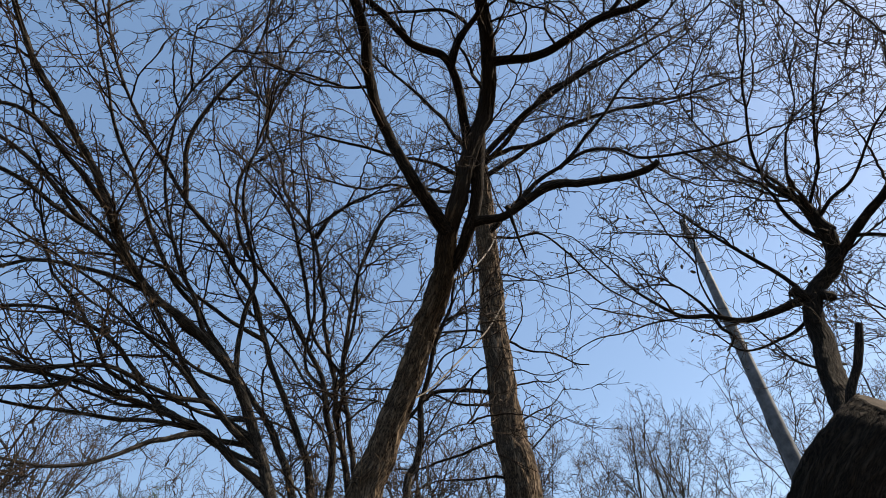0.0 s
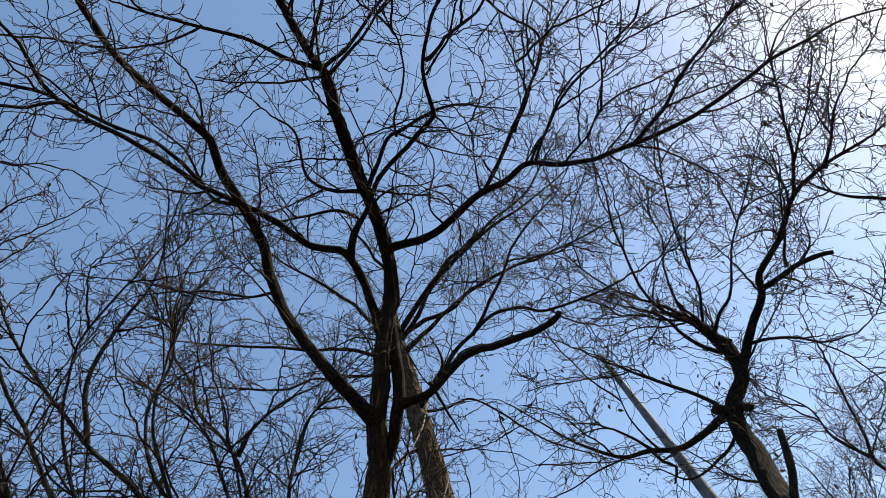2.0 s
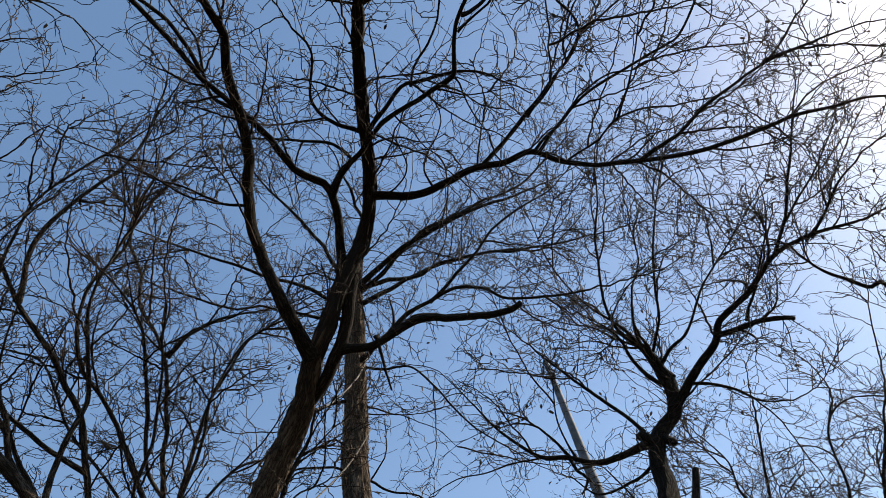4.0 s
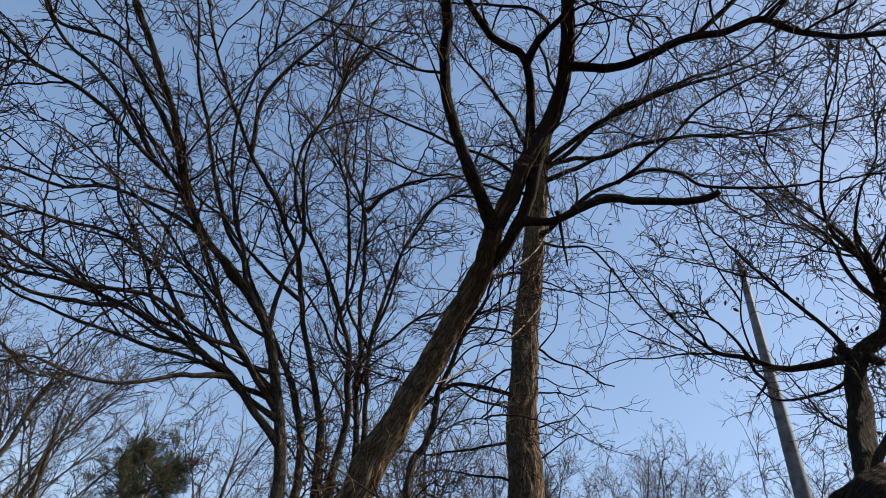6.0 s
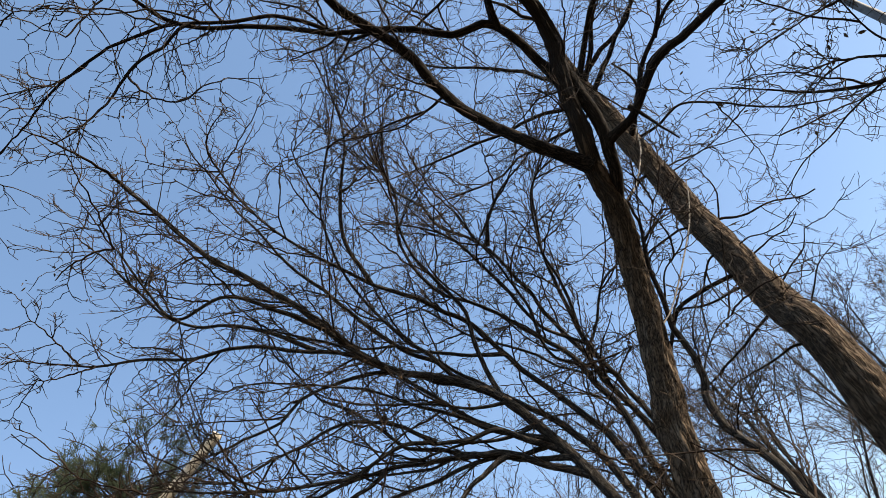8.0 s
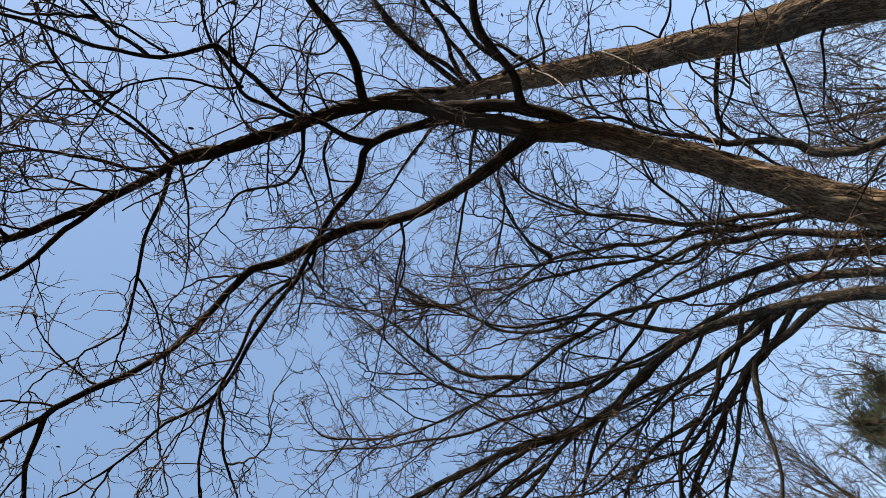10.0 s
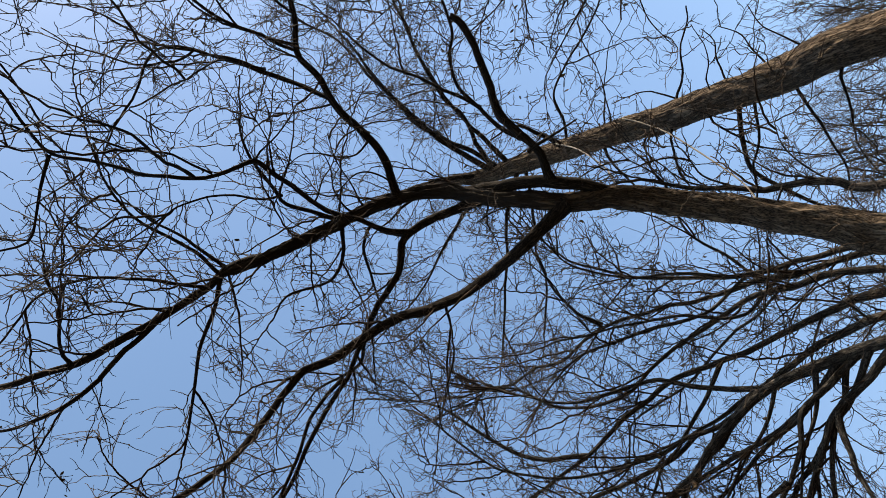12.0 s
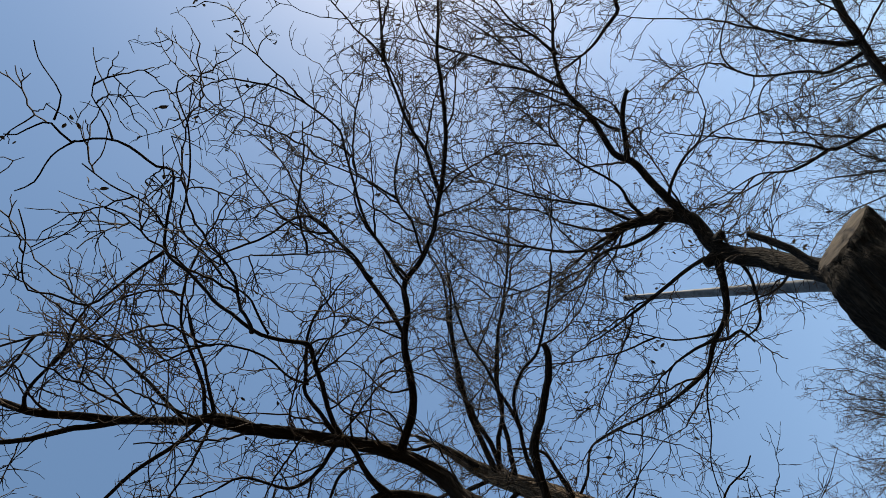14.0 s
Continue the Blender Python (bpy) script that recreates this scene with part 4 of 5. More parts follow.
limb(L_LIMBS, "L14", "L3", (-4.72, 4.40, 4.79, 0.026), (-4.85, 3.83, 5.10, 0.021), (-5.06, 3.41, 5.14, 0.018), (-5.30, 3.09, 5.08, 0.016), (-5.55, 2.75, 5.00, 0.014), (-5.72, 2.44, 4.94, 0.012), (-5.84, 2.13, 4.96, 0.010))
limb(L_LIMBS, "L15", "L1", (-4.76, 3.29, 6.35, 0.035), (-4.83, 2.80, 6.51, 0.028), (-4.84, 2.18, 6.68, 0.022), (-5.12, 1.75, 6.47, 0.018), (-4.89, 1.30, 6.71, 0.013), (-4.70, 0.95, 6.87, 0.010))
limb(L_LIMBS, "L16", "L6", (-4.42, 3.97, 6.94, 0.034), (-4.22, 3.60, 7.47, 0.027), (-3.79, 3.41, 7.97, 0.022), (-3.21, 3.26, 8.48, 0.016), (-2.81, 2.85, 8.94, 0.012))
limb(L_LIMBS, "L17", "L7", (-3.53, 6.11, 5.03, 0.018), (-3.92, 5.87, 5.58, 0.018), (-4.11, 5.66, 5.91, 0.018), (-4.39, 5.27, 6.33, 0.017), (-4.57, 4.81, 6.81, 0.014), (-4.83, 4.60, 6.91, 0.012))
limb(L_LIMBS, "L18", "L6", (-4.08, 5.48, 5.71, 0.029), (-4.34, 5.04, 5.84, 0.024), (-4.54, 4.29, 6.02, 0.019), (-4.70, 3.68, 6.09, 0.016), (-4.63, 3.12, 6.38, 0.013), (-4.59, 2.60, 6.57, 0.010))
limb(L_LIMBS, "L19", "L4", (-5.09, 3.35, 6.27, 0.032), (-5.29, 2.85, 6.64, 0.026), (-5.47, 2.44, 6.87, 0.022), (-5.71, 2.08, 6.98, 0.019), (-5.75, 1.54, 7.39, 0.015), (-5.65, 1.19, 7.75, 0.012))
limb(L_LIMBS, "L20", "L2", (-5.14, 3.92, 4.66, 0.027), (-5.29, 3.59, 4.45, 0.022), (-5.43, 3.16, 4.35, 0.018), (-5.49, 2.54, 4.36, 0.013), (-5.56, 2.28, 4.11, 0.010), (-5.56, 2.09, 4.08, 0.009))
limb(L_LIMBS, "L21", "L8", (-3.54, 6.29, 5.34, 0.019), (-3.21, 6.38, 5.63, 0.019), (-2.84, 6.45, 6.04, 0.016), (-2.50, 6.62, 6.18, 0.012))
limb(L_LIMBS, "L22", None, (-2.30, 6.30, -0.10, 0.057), (-2.19, 6.21, 1.73, 0.051), (-2.46, 6.14, 3.68, 0.046), (-2.38, 6.09, 4.08, 0.038), (-2.26, 6.02, 4.49, 0.033), (-2.13, 5.92, 4.91, 0.028), (-1.99, 5.80, 5.34, 0.024), (-1.79, 5.71, 5.63, 0.020))
limb(L_LIMBS, "L23", "L1", (-4.03, 5.65, 4.19, 0.038), (-4.35, 5.35, 4.36, 0.032), (-4.53, 5.13, 4.49, 0.029), (-4.78, 4.81, 4.55, 0.025), (-5.13, 4.26, 4.49, 0.020), (-5.34, 3.93, 4.45, 0.017))
limb(L_LIMBS, "L24", "L1", (-4.06, 5.59, 4.37, 0.034), (-4.49, 5.32, 4.53, 0.028), (-4.85, 5.02, 4.75, 0.023), (-5.22, 4.67, 4.79, 0.018), (-5.48, 4.36, 4.81, 0.015))
limb(L_LIMBS, "L25", "L1", (-4.13, 5.44, 4.66, 0.024), (-4.45, 5.08, 4.65, 0.019), (-4.73, 4.56, 4.73, 0.015), (-4.93, 4.01, 4.70, 0.012), (-5.03, 3.68, 4.70, 0.010))
limb(L_LIMBS, "L27", "L1", (-4.22, 5.19, 5.12, 0.035), (-4.09, 5.01, 5.72, 0.028), (-3.85, 4.70, 6.26, 0.023), (-3.74, 4.15, 6.88, 0.018), (-3.49, 3.90, 7.33, 0.015), (-3.10, 3.65, 7.83, 0.011))
limb(L_LIMBS, "L28", "L9", (-3.36, 6.40, 4.95, 0.021), (-3.71, 5.91, 5.49, 0.021), (-3.42, 5.50, 6.03, 0.020), (-3.15, 4.89, 6.61, 0.014), (-3.03, 4.38, 7.02, 0.011))
limb(L_LIMBS, "L29", "L8", (-3.52, 6.42, 4.90, 0.021), (-3.31, 6.18, 5.43, 0.021), (-3.05, 5.87, 5.90, 0.021), (-2.80, 5.48, 6.37, 0.017), (-2.37, 5.16, 6.83, 0.013), (-2.05, 5.10, 6.98, 0.011))
limb(L_LIMBS, "L30", "L1", (-4.21, 5.24, 5.03, 0.024), (-4.42, 4.81, 5.06, 0.019), (-4.52, 4.39, 5.15, 0.016), (-4.58, 3.82, 5.18, 0.012), (-4.63, 3.41, 5.17, 0.010))
limb(L_LIMBS, "L31", "L1", (-4.05, 5.62, 4.28, 0.034), (-4.58, 4.91, 5.03, 0.026), (-4.68, 4.53, 5.42, 0.023), (-4.72, 3.79, 5.91, 0.018), (-4.81, 3.40, 6.13, 0.016), (-4.93, 3.04, 6.29, 0.014))
limb(L_LIMBS, "L32", "L1", (-4.09, 5.55, 4.46, 0.034), (-4.40, 5.09, 4.75, 0.028), (-4.56, 4.57, 5.09, 0.023), (-4.67, 3.92, 5.33, 0.018), (-4.72, 3.55, 5.42, 0.015), (-4.80, 3.22, 5.51, 0.013))
limb(L_LIMBS, "L33", "L1", (-4.21, 5.24, 5.03, 0.031), (-4.45, 4.74, 5.59, 0.026), (-4.42, 4.07, 6.17, 0.021), (-4.32, 3.52, 6.78, 0.018), (-3.87, 3.10, 7.50, 0.014), (-3.16, 2.96, 8.11, 0.011))
limb(L_LIMBS, "L34", "L4", (-5.90, 1.83, 6.57, 0.008), (-5.99, 2.02, 6.39, 0.008), (-6.38, 2.41, 5.67, 0.007), (-6.73, 2.84, 4.71, 0.007), (-6.83, 3.01, 4.29, 0.007))
limb(L_LIMBS, "L35", "L15", (-5.12, 1.75, 6.47, 0.007), (-5.45, 1.94, 6.01, 0.007), (-5.81, 2.29, 5.33, 0.007), (-6.14, 2.67, 4.45, 0.006), (-6.24, 2.82, 4.07, 0.006))
limb(L_LIMBS, "L36", "L22", (-1.89, 5.73, 5.51, 0.011), (-1.66, 5.76, 5.62, 0.010), (-1.42, 5.78, 5.84, 0.008), (-1.30, 5.86, 5.94, 0.005))
limb(L_LIMBS, "L37", "L22", (-2.13, 5.92, 4.91, 0.012), (-1.92, 5.96, 5.19, 0.010), (-1.62, 6.05, 5.38, 0.008), (-1.49, 6.05, 5.62, 0.005))
limb(L_LIMBS, "L38", "L22", (-2.26, 6.01, 4.49, 0.012), (-2.45, 5.85, 4.63, 0.010), (-2.69, 5.69, 4.73, 0.008), (-2.89, 5.51, 4.67, 0.005))
limb(L_LIMBS, "L39", "L22", (-2.38, 6.09, 4.08, 0.012), (-2.18, 6.22, 4.31, 0.010), (-1.95, 6.32, 4.49, 0.008), (-1.72, 6.47, 4.54, 0.005))
C_LIMBS = {}
limb(C_LIMBS, "C0", None, (-0.05, 4.75, -0.10, 0.340), (0.33, 4.68, 1.30, 0.310), (0.80, 4.35, 2.35, 0.285), (1.17, 4.35, 2.84, 0.262), (1.60, 4.51, 3.20, 0.235))
limb(C_LIMBS, "C1", "C0", (1.32, 4.55, 3.02, 0.090), (1.42, 4.81, 3.32, 0.092), (1.55, 5.13, 3.70, 0.092), (1.69, 5.40, 4.15, 0.089), (1.78, 5.56, 4.49, 0.085), (1.85, 5.65, 4.72, 0.084), (1.99, 5.71, 4.85, 0.077), (2.14, 5.73, 4.93, 0.074), (2.29, 5.79, 5.13, 0.074), (2.38, 5.82, 5.42, 0.072), (2.42, 5.82, 5.60, 0.067))
limb(C_LIMBS, "C2", "C1", (2.27, 5.78, 5.14, 0.052), (2.41, 5.75, 5.26, 0.049), (2.58, 5.68, 5.39, 0.046), (2.77, 5.59, 5.54, 0.043), (2.96, 5.46, 5.69, 0.041), (3.11, 5.34, 5.85, 0.038), (3.37, 5.17, 6.00, 0.035), (3.64, 5.01, 6.10, 0.032), (3.88, 4.85, 6.21, 0.028), (4.15, 4.75, 6.24, 0.024), (4.43, 4.67, 6.23, 0.020), (4.76, 4.62, 6.21, 0.016))
limb(C_LIMBS, "C3", "C1", (2.42, 5.83, 5.55, 0.070), (2.40, 5.83, 5.75, 0.062), (2.37, 5.83, 5.92, 0.056), (2.32, 5.84, 6.10, 0.044))
limb(C_LIMBS, "C3a", "C3", (2.31, 5.84, 6.08, 0.025), (2.17, 5.76, 6.23, 0.022), (2.07, 5.56, 6.47, 0.020), (2.03, 5.27, 6.74, 0.017), (2.05, 4.94, 7.00, 0.014), (2.12, 4.54, 7.26, 0.011), (2.19, 4.13, 7.49, 0.008))
limb(C_LIMBS, "C3b", "C3", (2.33, 5.84, 6.06, 0.021), (2.10, 5.67, 6.38, 0.017), (1.84, 5.50, 6.61, 0.014), (1.61, 5.28, 6.84, 0.011), (1.45, 5.00, 7.09, 0.009), (1.38, 4.76, 7.26, 0.007))
limb(C_LIMBS, "C3c", "C3", (2.38, 5.85, 5.92, 0.021), (2.52, 5.54, 6.14, 0.017), (2.58, 5.23, 6.39, 0.015), (2.63, 4.86, 6.67, 0.012), (2.72, 4.46, 6.91, 0.009), (2.82, 4.06, 7.11, 0.006))
limb(C_LIMBS, "C3d", "C3", (2.41, 5.82, 5.77, 0.023), (2.57, 5.64, 5.87, 0.020), (2.75, 5.50, 5.90, 0.017), (2.88, 5.30, 5.99, 0.015), (2.99, 5.06, 6.14, 0.013), (3.14, 4.82, 6.23, 0.010), (3.37, 4.49, 6.33, 0.007))
limb(C_LIMBS, "C3e", "C3", (2.31, 5.84, 6.08, 0.018), (2.09, 5.74, 6.21, 0.015), (1.85, 5.64, 6.36, 0.012), (1.59, 5.59, 6.44, 0.009), (1.34, 5.47, 6.58, 0.006))
limb(C_LIMBS, "C3f", "C3", (2.35, 5.85, 6.02, 0.020), (2.24, 5.63, 6.27, 0.016), (2.32, 5.31, 6.52, 0.013), (2.45, 4.97, 6.73, 0.010), (2.44, 4.58, 7.02, 0.007))
limb(C_LIMBS, "C4", "C1", (2.31, 5.81, 5.49, 0.028), (2.16, 5.74, 5.65, 0.024), (2.05, 5.64, 5.81, 0.020), (1.99, 5.52, 5.97, 0.016), (1.86, 5.40, 6.14, 0.012), (1.66, 5.31, 6.27, 0.008))
limb(C_LIMBS, "C5", "C1", (1.78, 5.61, 4.73, 0.040), (1.49, 5.67, 4.71, 0.035), (1.21, 5.68, 4.73, 0.030), (0.97, 5.64, 4.82, 0.026), (0.71, 5.62, 4.84, 0.022), (0.52, 5.58, 5.00, 0.018), (0.32, 5.47, 5.24, 0.013), (0.14, 5.30, 5.47, 0.008), (-0.06, 5.12, 5.66, 0.006))
limb(C_LIMBS, "C6", "C1", (1.81, 5.63, 4.87, 0.022), (1.61, 5.51, 5.12, 0.019), (1.40, 5.39, 5.36, 0.016), (1.25, 5.30, 5.50, 0.013), (1.04, 5.20, 5.67, 0.010))
limb(C_LIMBS, "C7", "C2", (2.99, 5.43, 5.72, 0.032), (3.18, 5.28, 5.67, 0.030), (3.31, 5.16, 5.63, 0.028), (3.47, 5.06, 5.52, 0.026), (3.61, 4.98, 5.40, 0.020))
limb(C_LIMBS, "C8", "C2", (3.85, 4.87, 6.21, 0.021), (3.93, 4.62, 6.32, 0.018), (4.01, 4.32, 6.45, 0.015), (4.07, 3.95, 6.64, 0.013), (4.11, 3.57, 6.81, 0.010), (4.13, 3.20, 6.96, 0.007))
limb(C_LIMBS, "C9", "C0", (1.44, 4.74, 3.33, 0.034), (1.58, 4.79, 3.61, 0.032), (1.69, 4.81, 3.81, 0.032), (1.78, 4.81, 3.98, 0.029))
limb(C_LIMBS, "C10", "C2", (2.55, 5.70, 5.37, 0.020), (2.72, 5.62, 5.27, 0.017), (2.89, 5.56, 5.12, 0.014), (3.05, 5.53, 4.93, 0.011), (3.25, 5.42, 4.80, 0.008))
limb(C_LIMBS, "C11", "C1", (1.81, 5.56, 4.58, 0.018), (1.55, 5.74, 4.44, 0.014), (1.19, 5.82, 4.43, 0.010), (0.97, 5.78, 4.65, 0.006))
limb(C_LIMBS, "C12", "C2", (4.24, 4.70, 6.21, 0.022), (4.40, 4.45, 6.30, 0.017), (4.53, 4.18, 6.43, 0.013), (4.68, 3.95, 6.48, 0.010))
limb(C_LIMBS, "C13", "C1", (1.88, 5.65, 4.75, 0.048), (1.81, 5.63, 4.81, 0.056), (1.75, 5.61, 4.85, 0.056), (1.72, 5.60, 4.87, 0.046))
limb(C_LIMBS, "C14", "C1", (1.99, 5.71, 4.85, 0.043), (2.02, 5.62, 4.75, 0.047), (2.03, 5.55, 4.68, 0.044), (2.04, 5.53, 4.65, 0.025))
limb(C_LIMBS, "C7a", "C7", (3.26, 5.18, 5.64, 0.020), (3.39, 5.05, 5.79, 0.016), (3.51, 4.89, 5.96, 0.012), (3.67, 4.67, 6.15, 0.009))
limb(C_LIMBS, "C8a", "C8", (3.95, 4.57, 6.35, 0.016), (4.13, 4.29, 6.46, 0.013), (4.32, 4.00, 6.54, 0.011), (4.46, 3.67, 6.66, 0.008))
limb(C_LIMBS, "C5a", "C5", (0.97, 5.64, 4.82, 0.018), (1.00, 5.62, 4.62, 0.015), (1.08, 5.61, 4.51, 0.012), (0.97, 5.64, 4.39, 0.008))
limb(C_LIMBS, "C5b", "C5", (0.99, 5.65, 4.80, 0.016), (0.82, 5.51, 4.94, 0.013), (0.67, 5.39, 5.04, 0.010), (0.48, 5.35, 5.11, 0.008), (0.30, 5.34, 5.12, 0.005))
limb(C_LIMBS, "C5c", "C5", (1.06, 5.66, 4.77, 0.014), (0.99, 5.63, 4.93, 0.011), (0.97, 5.53, 5.17, 0.009), (1.04, 5.41, 5.42, 0.007), (1.13, 5.30, 5.63, 0.005))
limb(C_LIMBS, "C5d", "C5", (0.70, 5.62, 4.84, 0.010), (0.46, 5.63, 4.83, 0.009), (0.14, 5.68, 4.82, 0.007), (-0.15, 5.69, 4.85, 0.006), (-0.47, 5.69, 4.77, 0.004))
X_LIMBS = {}
limb(X_LIMBS, "X1", None, (-2.23, 5.76, 4.66, 0.010), (-2.13, 5.98, 4.84, 0.009), (-1.93, 6.31, 5.23, 0.009), (-1.56, 6.76, 5.89, 0.009), (-1.35, 6.98, 6.34, 0.008), (-1.22, 7.08, 6.65, 0.008))
limb(X_LIMBS, "X2", None, (-1.56, 5.43, 5.88, 0.012), (-1.45, 5.79, 6.21, 0.011), (-1.26, 6.34, 6.93, 0.009), (-1.13, 6.65, 7.53, 0.009))
E_LIMBS = {}
limb(E_LIMBS, "E0", None, (5.00, 8.00, -0.10, 0.085), (4.95, 8.00, 1.52, 0.077), (2.57, 8.61, 3.48, 0.068), (3.44, 8.15, 3.71, 0.055), (4.15, 7.68, 3.91, 0.048), (4.56, 7.34, 4.04, 0.043), (4.93, 7.01, 4.13, 0.040), (5.29, 6.68, 4.16, 0.037))
limb(E_LIMBS, "E1", "E0", (4.56, 7.34, 4.04, 0.033), (4.54, 7.25, 4.18, 0.028), (4.60, 7.00, 4.44, 0.021), (4.69, 6.81, 4.60, 0.017), (4.76, 6.53, 4.86, 0.012))
limb(E_LIMBS, "E2", "E0", (3.53, 8.09, 3.74, 0.038), (3.70, 7.88, 4.00, 0.030), (3.53, 7.76, 4.36, 0.025), (3.45, 7.68, 4.57, 0.022), (3.55, 7.38, 4.97, 0.017), (3.60, 7.07, 5.37, 0.012))
limb(E_LIMBS, "E3", "E2", (3.45, 7.68, 4.57, 0.021), (3.26, 7.50, 4.89, 0.015), (3.20, 7.27, 5.20, 0.011), (2.99, 7.10, 5.46, 0.008))
limb(E_LIMBS, "E4", "E0", (4.46, 7.42, 4.01, 0.025), (4.34, 7.44, 4.38, 0.020), (4.39, 7.36, 4.60, 0.018), (4.47, 7.20, 5.07, 0.015), (4.65, 7.00, 5.40, 0.013))
limb(E_LIMBS, "E5", "E0", (4.20, 7.63, 3.93, 0.037), (4.70, 7.45, 3.69, 0.025), (5.14, 7.21, 3.54, 0.018), (5.50, 6.96, 3.54, 0.012))
limb(E_LIMBS, "E6", "E0", (5.29, 6.68, 4.16, 0.034), (5.30, 5.61, 5.88, 0.027), (5.06, 5.55, 6.05, 0.023), (4.71, 5.45, 6.31, 0.017), (4.43, 5.25, 6.56, 0.012))


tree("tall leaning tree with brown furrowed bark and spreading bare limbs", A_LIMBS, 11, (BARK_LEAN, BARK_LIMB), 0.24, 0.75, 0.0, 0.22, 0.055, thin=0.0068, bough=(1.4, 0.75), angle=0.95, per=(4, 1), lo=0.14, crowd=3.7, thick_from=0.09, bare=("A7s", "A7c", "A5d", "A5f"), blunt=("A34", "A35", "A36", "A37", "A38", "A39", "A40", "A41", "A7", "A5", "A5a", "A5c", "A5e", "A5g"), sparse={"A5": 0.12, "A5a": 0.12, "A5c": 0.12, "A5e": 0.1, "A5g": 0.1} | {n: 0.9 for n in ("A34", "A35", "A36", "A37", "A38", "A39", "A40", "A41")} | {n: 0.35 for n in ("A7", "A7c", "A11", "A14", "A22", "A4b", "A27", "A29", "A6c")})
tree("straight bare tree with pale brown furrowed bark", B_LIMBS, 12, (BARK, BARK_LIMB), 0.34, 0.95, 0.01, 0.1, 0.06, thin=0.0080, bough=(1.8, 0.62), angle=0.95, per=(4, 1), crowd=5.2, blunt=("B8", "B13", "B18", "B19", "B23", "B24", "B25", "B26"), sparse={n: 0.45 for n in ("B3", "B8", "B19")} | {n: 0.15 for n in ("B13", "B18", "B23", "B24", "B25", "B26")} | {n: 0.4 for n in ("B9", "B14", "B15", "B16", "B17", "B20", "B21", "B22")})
tree("many-stemmed bare tree with slender grey stems in a fan", L_LIMBS, 13, (BARK_GREY, BARK_GREY), 0.20, 0.6, 0.015, 0.14, 0.055, thin=0.0068, bough=(1.4, 0.6), angle=0.85, per=(4, 1), lo=0.28, crowd=3.1, bare=("L34", "L35"))
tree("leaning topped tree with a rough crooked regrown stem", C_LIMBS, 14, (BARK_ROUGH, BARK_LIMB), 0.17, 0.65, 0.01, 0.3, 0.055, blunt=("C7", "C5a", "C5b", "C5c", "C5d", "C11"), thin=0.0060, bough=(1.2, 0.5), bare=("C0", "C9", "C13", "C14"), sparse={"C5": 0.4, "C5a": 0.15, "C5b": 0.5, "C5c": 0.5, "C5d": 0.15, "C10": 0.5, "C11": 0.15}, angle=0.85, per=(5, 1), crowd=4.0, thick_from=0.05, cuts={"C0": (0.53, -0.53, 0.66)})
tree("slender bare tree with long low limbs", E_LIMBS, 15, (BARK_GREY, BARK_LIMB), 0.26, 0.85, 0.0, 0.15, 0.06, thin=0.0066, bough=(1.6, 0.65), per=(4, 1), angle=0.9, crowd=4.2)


def dead_branch():
    root = tagged(new("dead_branch"), "pale dead branch lodged between two trunks", "branch")
    rng = np.random.default_rng(8)
    for parent, rad, points in X_LIMBS.values():
        line = smooth_line(np.column_stack([points, rad]), 0.05)
        v, f, uv = tube(line[:, :3], line[:, 3], 6, rng, 0.1)
        part("stick", v.tolist(), f, TWIG_PALE, root, uvs=uv)


dead_branch()


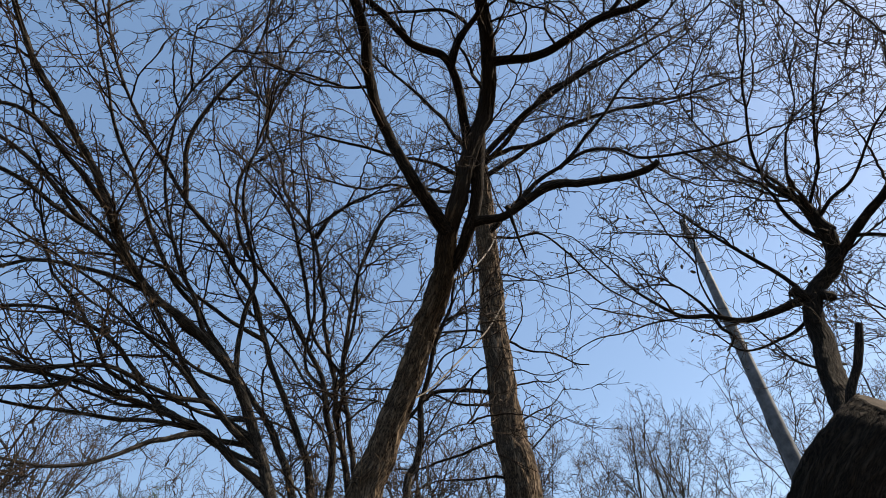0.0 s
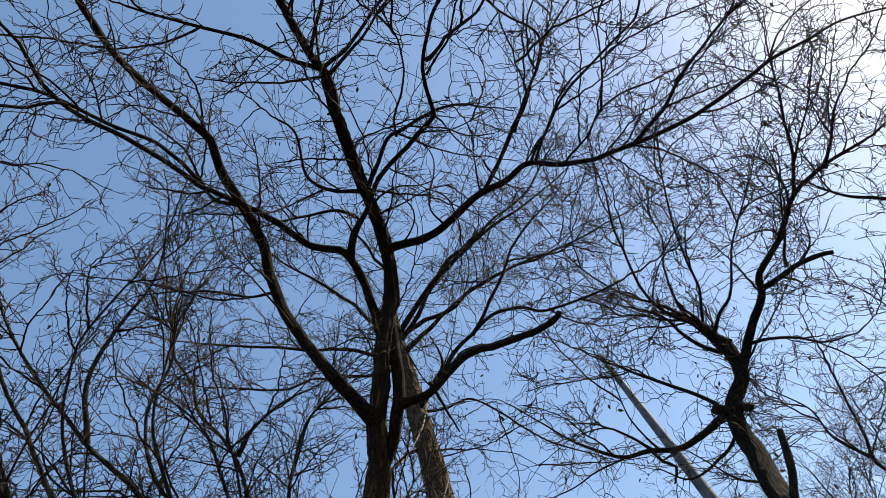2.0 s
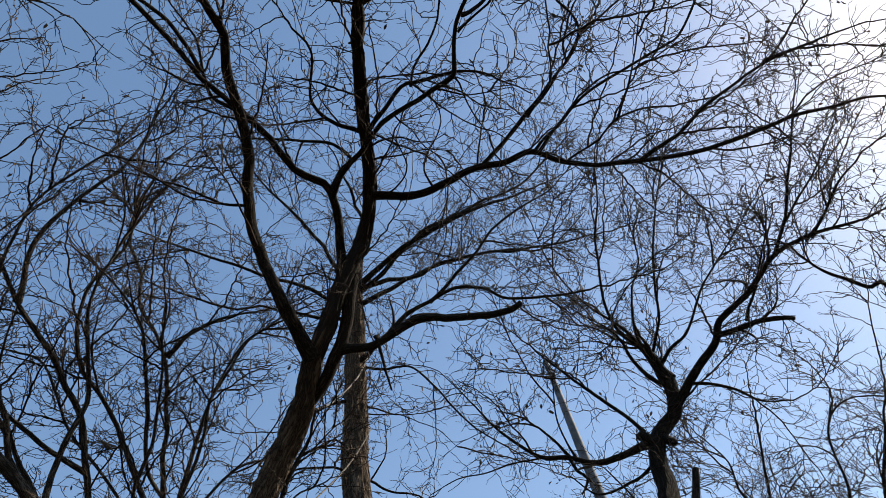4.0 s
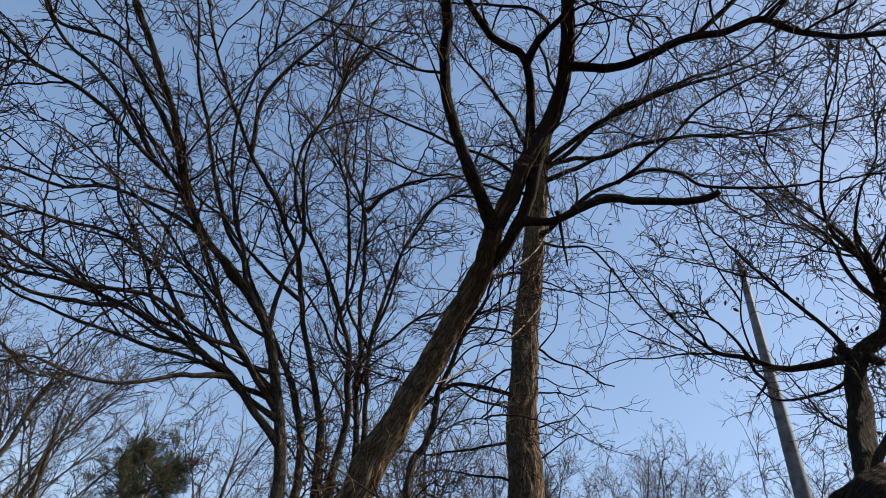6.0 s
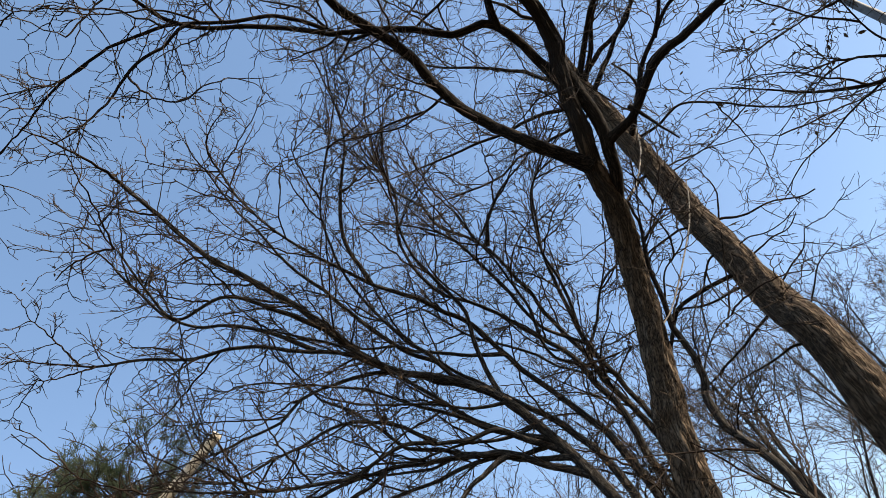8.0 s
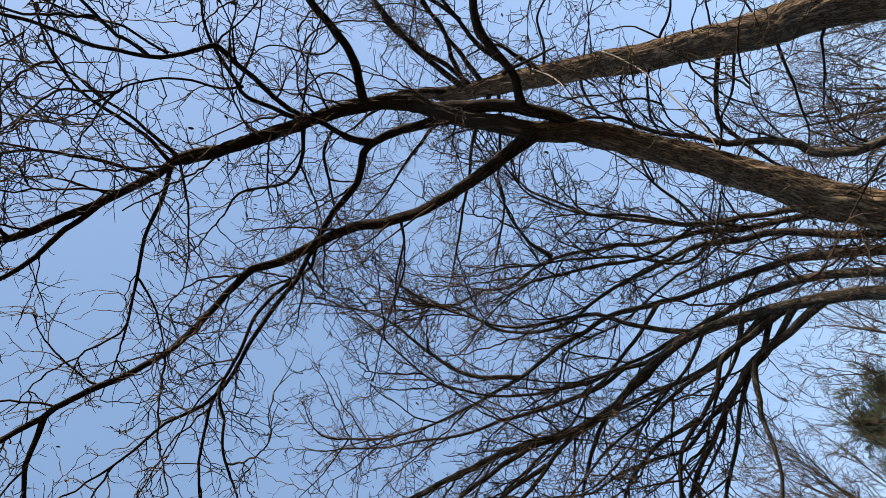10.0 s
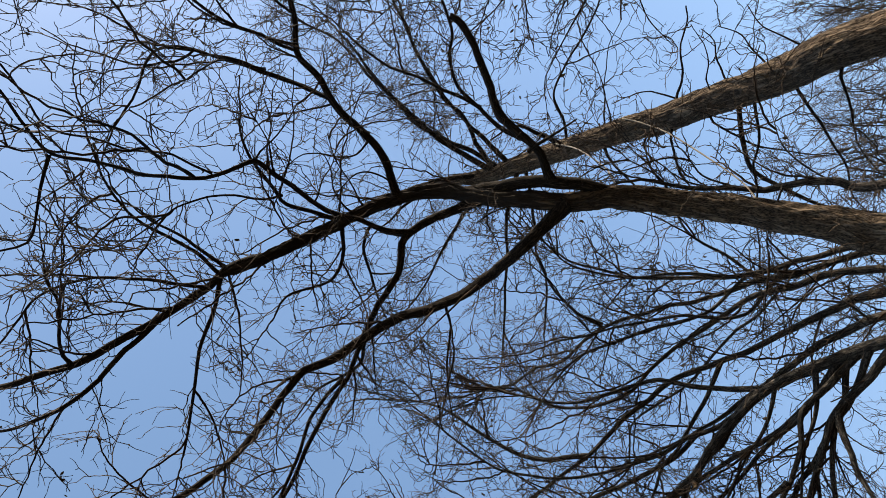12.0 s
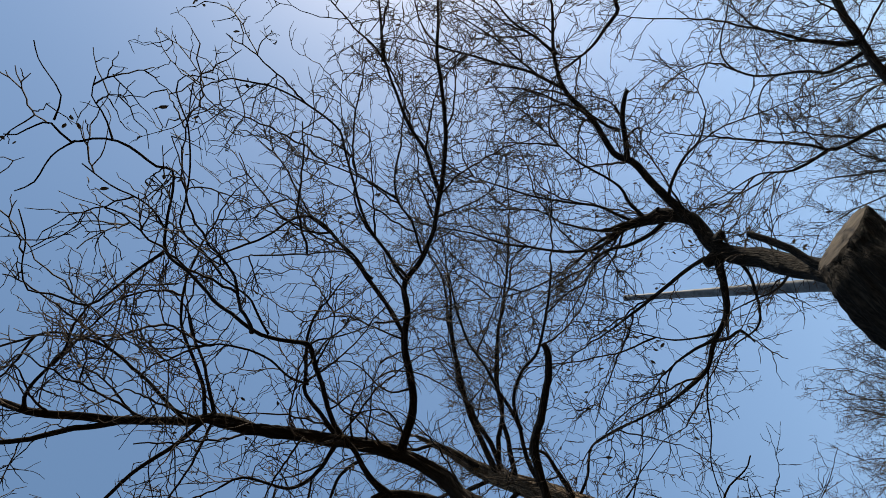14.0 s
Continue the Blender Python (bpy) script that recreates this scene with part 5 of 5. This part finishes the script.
def pine(base, way, seed, height, radius, low, label, cut=False):
    """An evergreen: a trunk that may lean and be cut off, drooping branches and tufts of thin needles."""
    rng = np.random.default_rng(seed)
    root = tagged(new("pine_tree"), label, "tree")
    base, way = np.array(base, float), np.array(way, float)
    line = smooth_line(np.array([base + w for w in way]), 0.12)
    rad = np.linspace(0.2, 0.09 if cut else 0.03, len(line))
    v, f, uv = tube(line, rad, 14, rng, 0.05)
    part("trunk", v.tolist(), f, PINE_BARK, root, "tan flaking bark", uvs=uv)
    if cut:
        leader = smooth_line(base + np.array([(0, 0, 2.2), (0.1, 0.3, 4.0), (0.12, 1.2, 6.4), (0.15, 1.7, height)]), 0.12)
        v, f, uv = tube(leader, np.linspace(0.1, 0.02, len(leader)), 10, rng, 0.05)
        part("leader", v.tolist(), f, BARK_GREY, root, "dark upright side stem", uvs=uv)
    shoots = Shoots()
    n = int(height * (17 if cut else 15))
    at = low + (0.97 - low) * rng.random(n) ** (1.6 if cut else 1.0)
    stem = np.array([base + (np.array([0.15, 1.7, height] if cut else [0.0, 0.0, height])) * k for k in at])
    a = rng.uniform(0, 2 * np.pi, n)
    out = np.column_stack([np.cos(a), np.sin(a), rng.uniform(0.1, 0.7, n)])
    length = radius * (1.15 - at) / (1.15 - low) * rng.uniform(0.6, 1.1, n) + 0.3
    pts, r, side = sprout(stem, out, length, np.full(n, 0.022), 8, 0.12, 0.03, rng)
    shoots.add(pts, r)
    s2, w2, rp = side_shoots(pts, r, side, 9, 0.7, 0.2, rng)
    two, rt, side = sprout(s2, w2, rng.uniform(0.2, 0.7, len(s2)), np.full(len(s2), 0.008), 4, 0.12, 0.08, rng)
    shoots.add(two, rt)
    shoots.mesh("twigs", TWIG, root, "brown pine twigs")
    ends = np.concatenate([two[:, -1], two[:, 2], pts[:, -1]])
    ways = np.concatenate([two[:, -1] - two[:, -2], two[:, 2] - two[:, 1], pts[:, -1] - pts[:, -2]])
    ways /= np.linalg.norm(ways, axis=1, keepdims=True)
    if cut:
        # the upper part of the cut trunk has lost its foliage
        bare = np.linalg.norm(ends[:, None] - line[line[:, 2] > 4.8][None], axis=2).min(1) > 0.95
        ends, ways = ends[bare], ways[bare]
    per = 18
    start = np.repeat(ends, per, 0) + rng.normal(0, 0.025, (len(ends) * per, 3))
    d = np.repeat(ways, per, 0) * 0.8 + rng.normal(0, 0.55, (len(ends) * per, 3)) + np.array([0, 0, 0.1])
    nd, nr, side = sprout(start, d, rng.uniform(0.12, 0.24, len(start)), np.full(len(start), 0.0055), 1, 0.05, -0.03, rng)
    needles = Shoots()
    needles.add(nd, nr)
    needles.mesh("needles", NEEDLE, root, "long dark green needles in tufts")
    return stand(root, base)


pine((-11.1, 1.7, 0), ((0, 0, -0.1), (0.05, 0.1, 3.4), (0.62, 0.76, 5.98), (2.01, 2.07, 7.77)), 31, 8.6, 3.7, 0.2, "dark green pine with a leaning cut-off pale trunk", True)
pine((-11.5, 12.2, 0), ((0, 0, -0.1), (0.05, 0, 2), (0, 0.05, 4), (0, 0, 6)), 32, 6.1, 2.4, 0.25, "dark evergreen tree standing behind bare trees")


def street_pole():
    root = tagged(new("utility_pole"), "tall tapered weathered grey steel pole in the ground", "pole")
    rng = np.random.default_rng(3)
    line = np.array([(POLE[0] + 0.018 * (POLE[2] - z), POLE[1], z) for z in np.linspace(-0.1, POLE[2], 30)])
    radii = np.linspace(0.225, 0.064, 30)
    v, f, uv = tube(line, radii, 20, rng, 0.004)
    part("shaft", v.tolist(), f, STEEL, root, uvs=uv)
    line = np.array([(POLE[0], POLE[1], POLE[2] + z) for z in (-0.03, 0.03, 0.05)])
    v, f, uv = tube(line, np.array([0.078, 0.078, 0.04]), 20, rng, 0.0)
    part("cap", v.tolist(), f, STEEL, root, "flat steel cap", uvs=uv)
    return stand(root, POLE)


POLE = (2.46, 11.89, 10.81)
street_pole()

for base, height, seed in (((-4.3, 13, 0), 8.6, 41), ((-3.2, 16, 0), 8.0, 42), ((4.2, 20, 0), 12.0, 21), ((1.6, 22, 0), 10.9, 22), ((0.5, 20.6, 0), 11.2, 43), ((6.6, 19, 0), 11.5, 23), ((-0.8, 23, 0), 13.0, 30), ((-2.7, 21, 0), 11.4, 35), ((-4.6, 22, 0), 11.9, 36), ((-6.6, 19, 0), 10.6, 37), ((-15.4, 7.2, 0), 8.2, 39), ((-9.4, 16, 0), 8.8, 38), ((9.4, 18, 0), 11.0, 34), ((-12.2, 8.4, 0), 8.4, 24), ((-14, 11, 0), 9.6, 25), ((-11, 10.2, 0), 7.6, 26), ((-15.5, 8.6, 0), 9.6, 27), ((-9.6, 12.4, 0), 8.0, 33), ((11, 13, 0), 10.2, 28), ((7.8, 7.4, 0), 7.4, 29)):
    tree("bare slender tree standing among others behind", random_limbs(base, height, seed), seed, (BARK_GREY, BARK_GREY), 0.36, 0.9, 0.03, 0.004, thin=0.012, sides=10, group="bare trees behind", bough=(1.4, 0.6), per=(3, 2), angle=0.7)
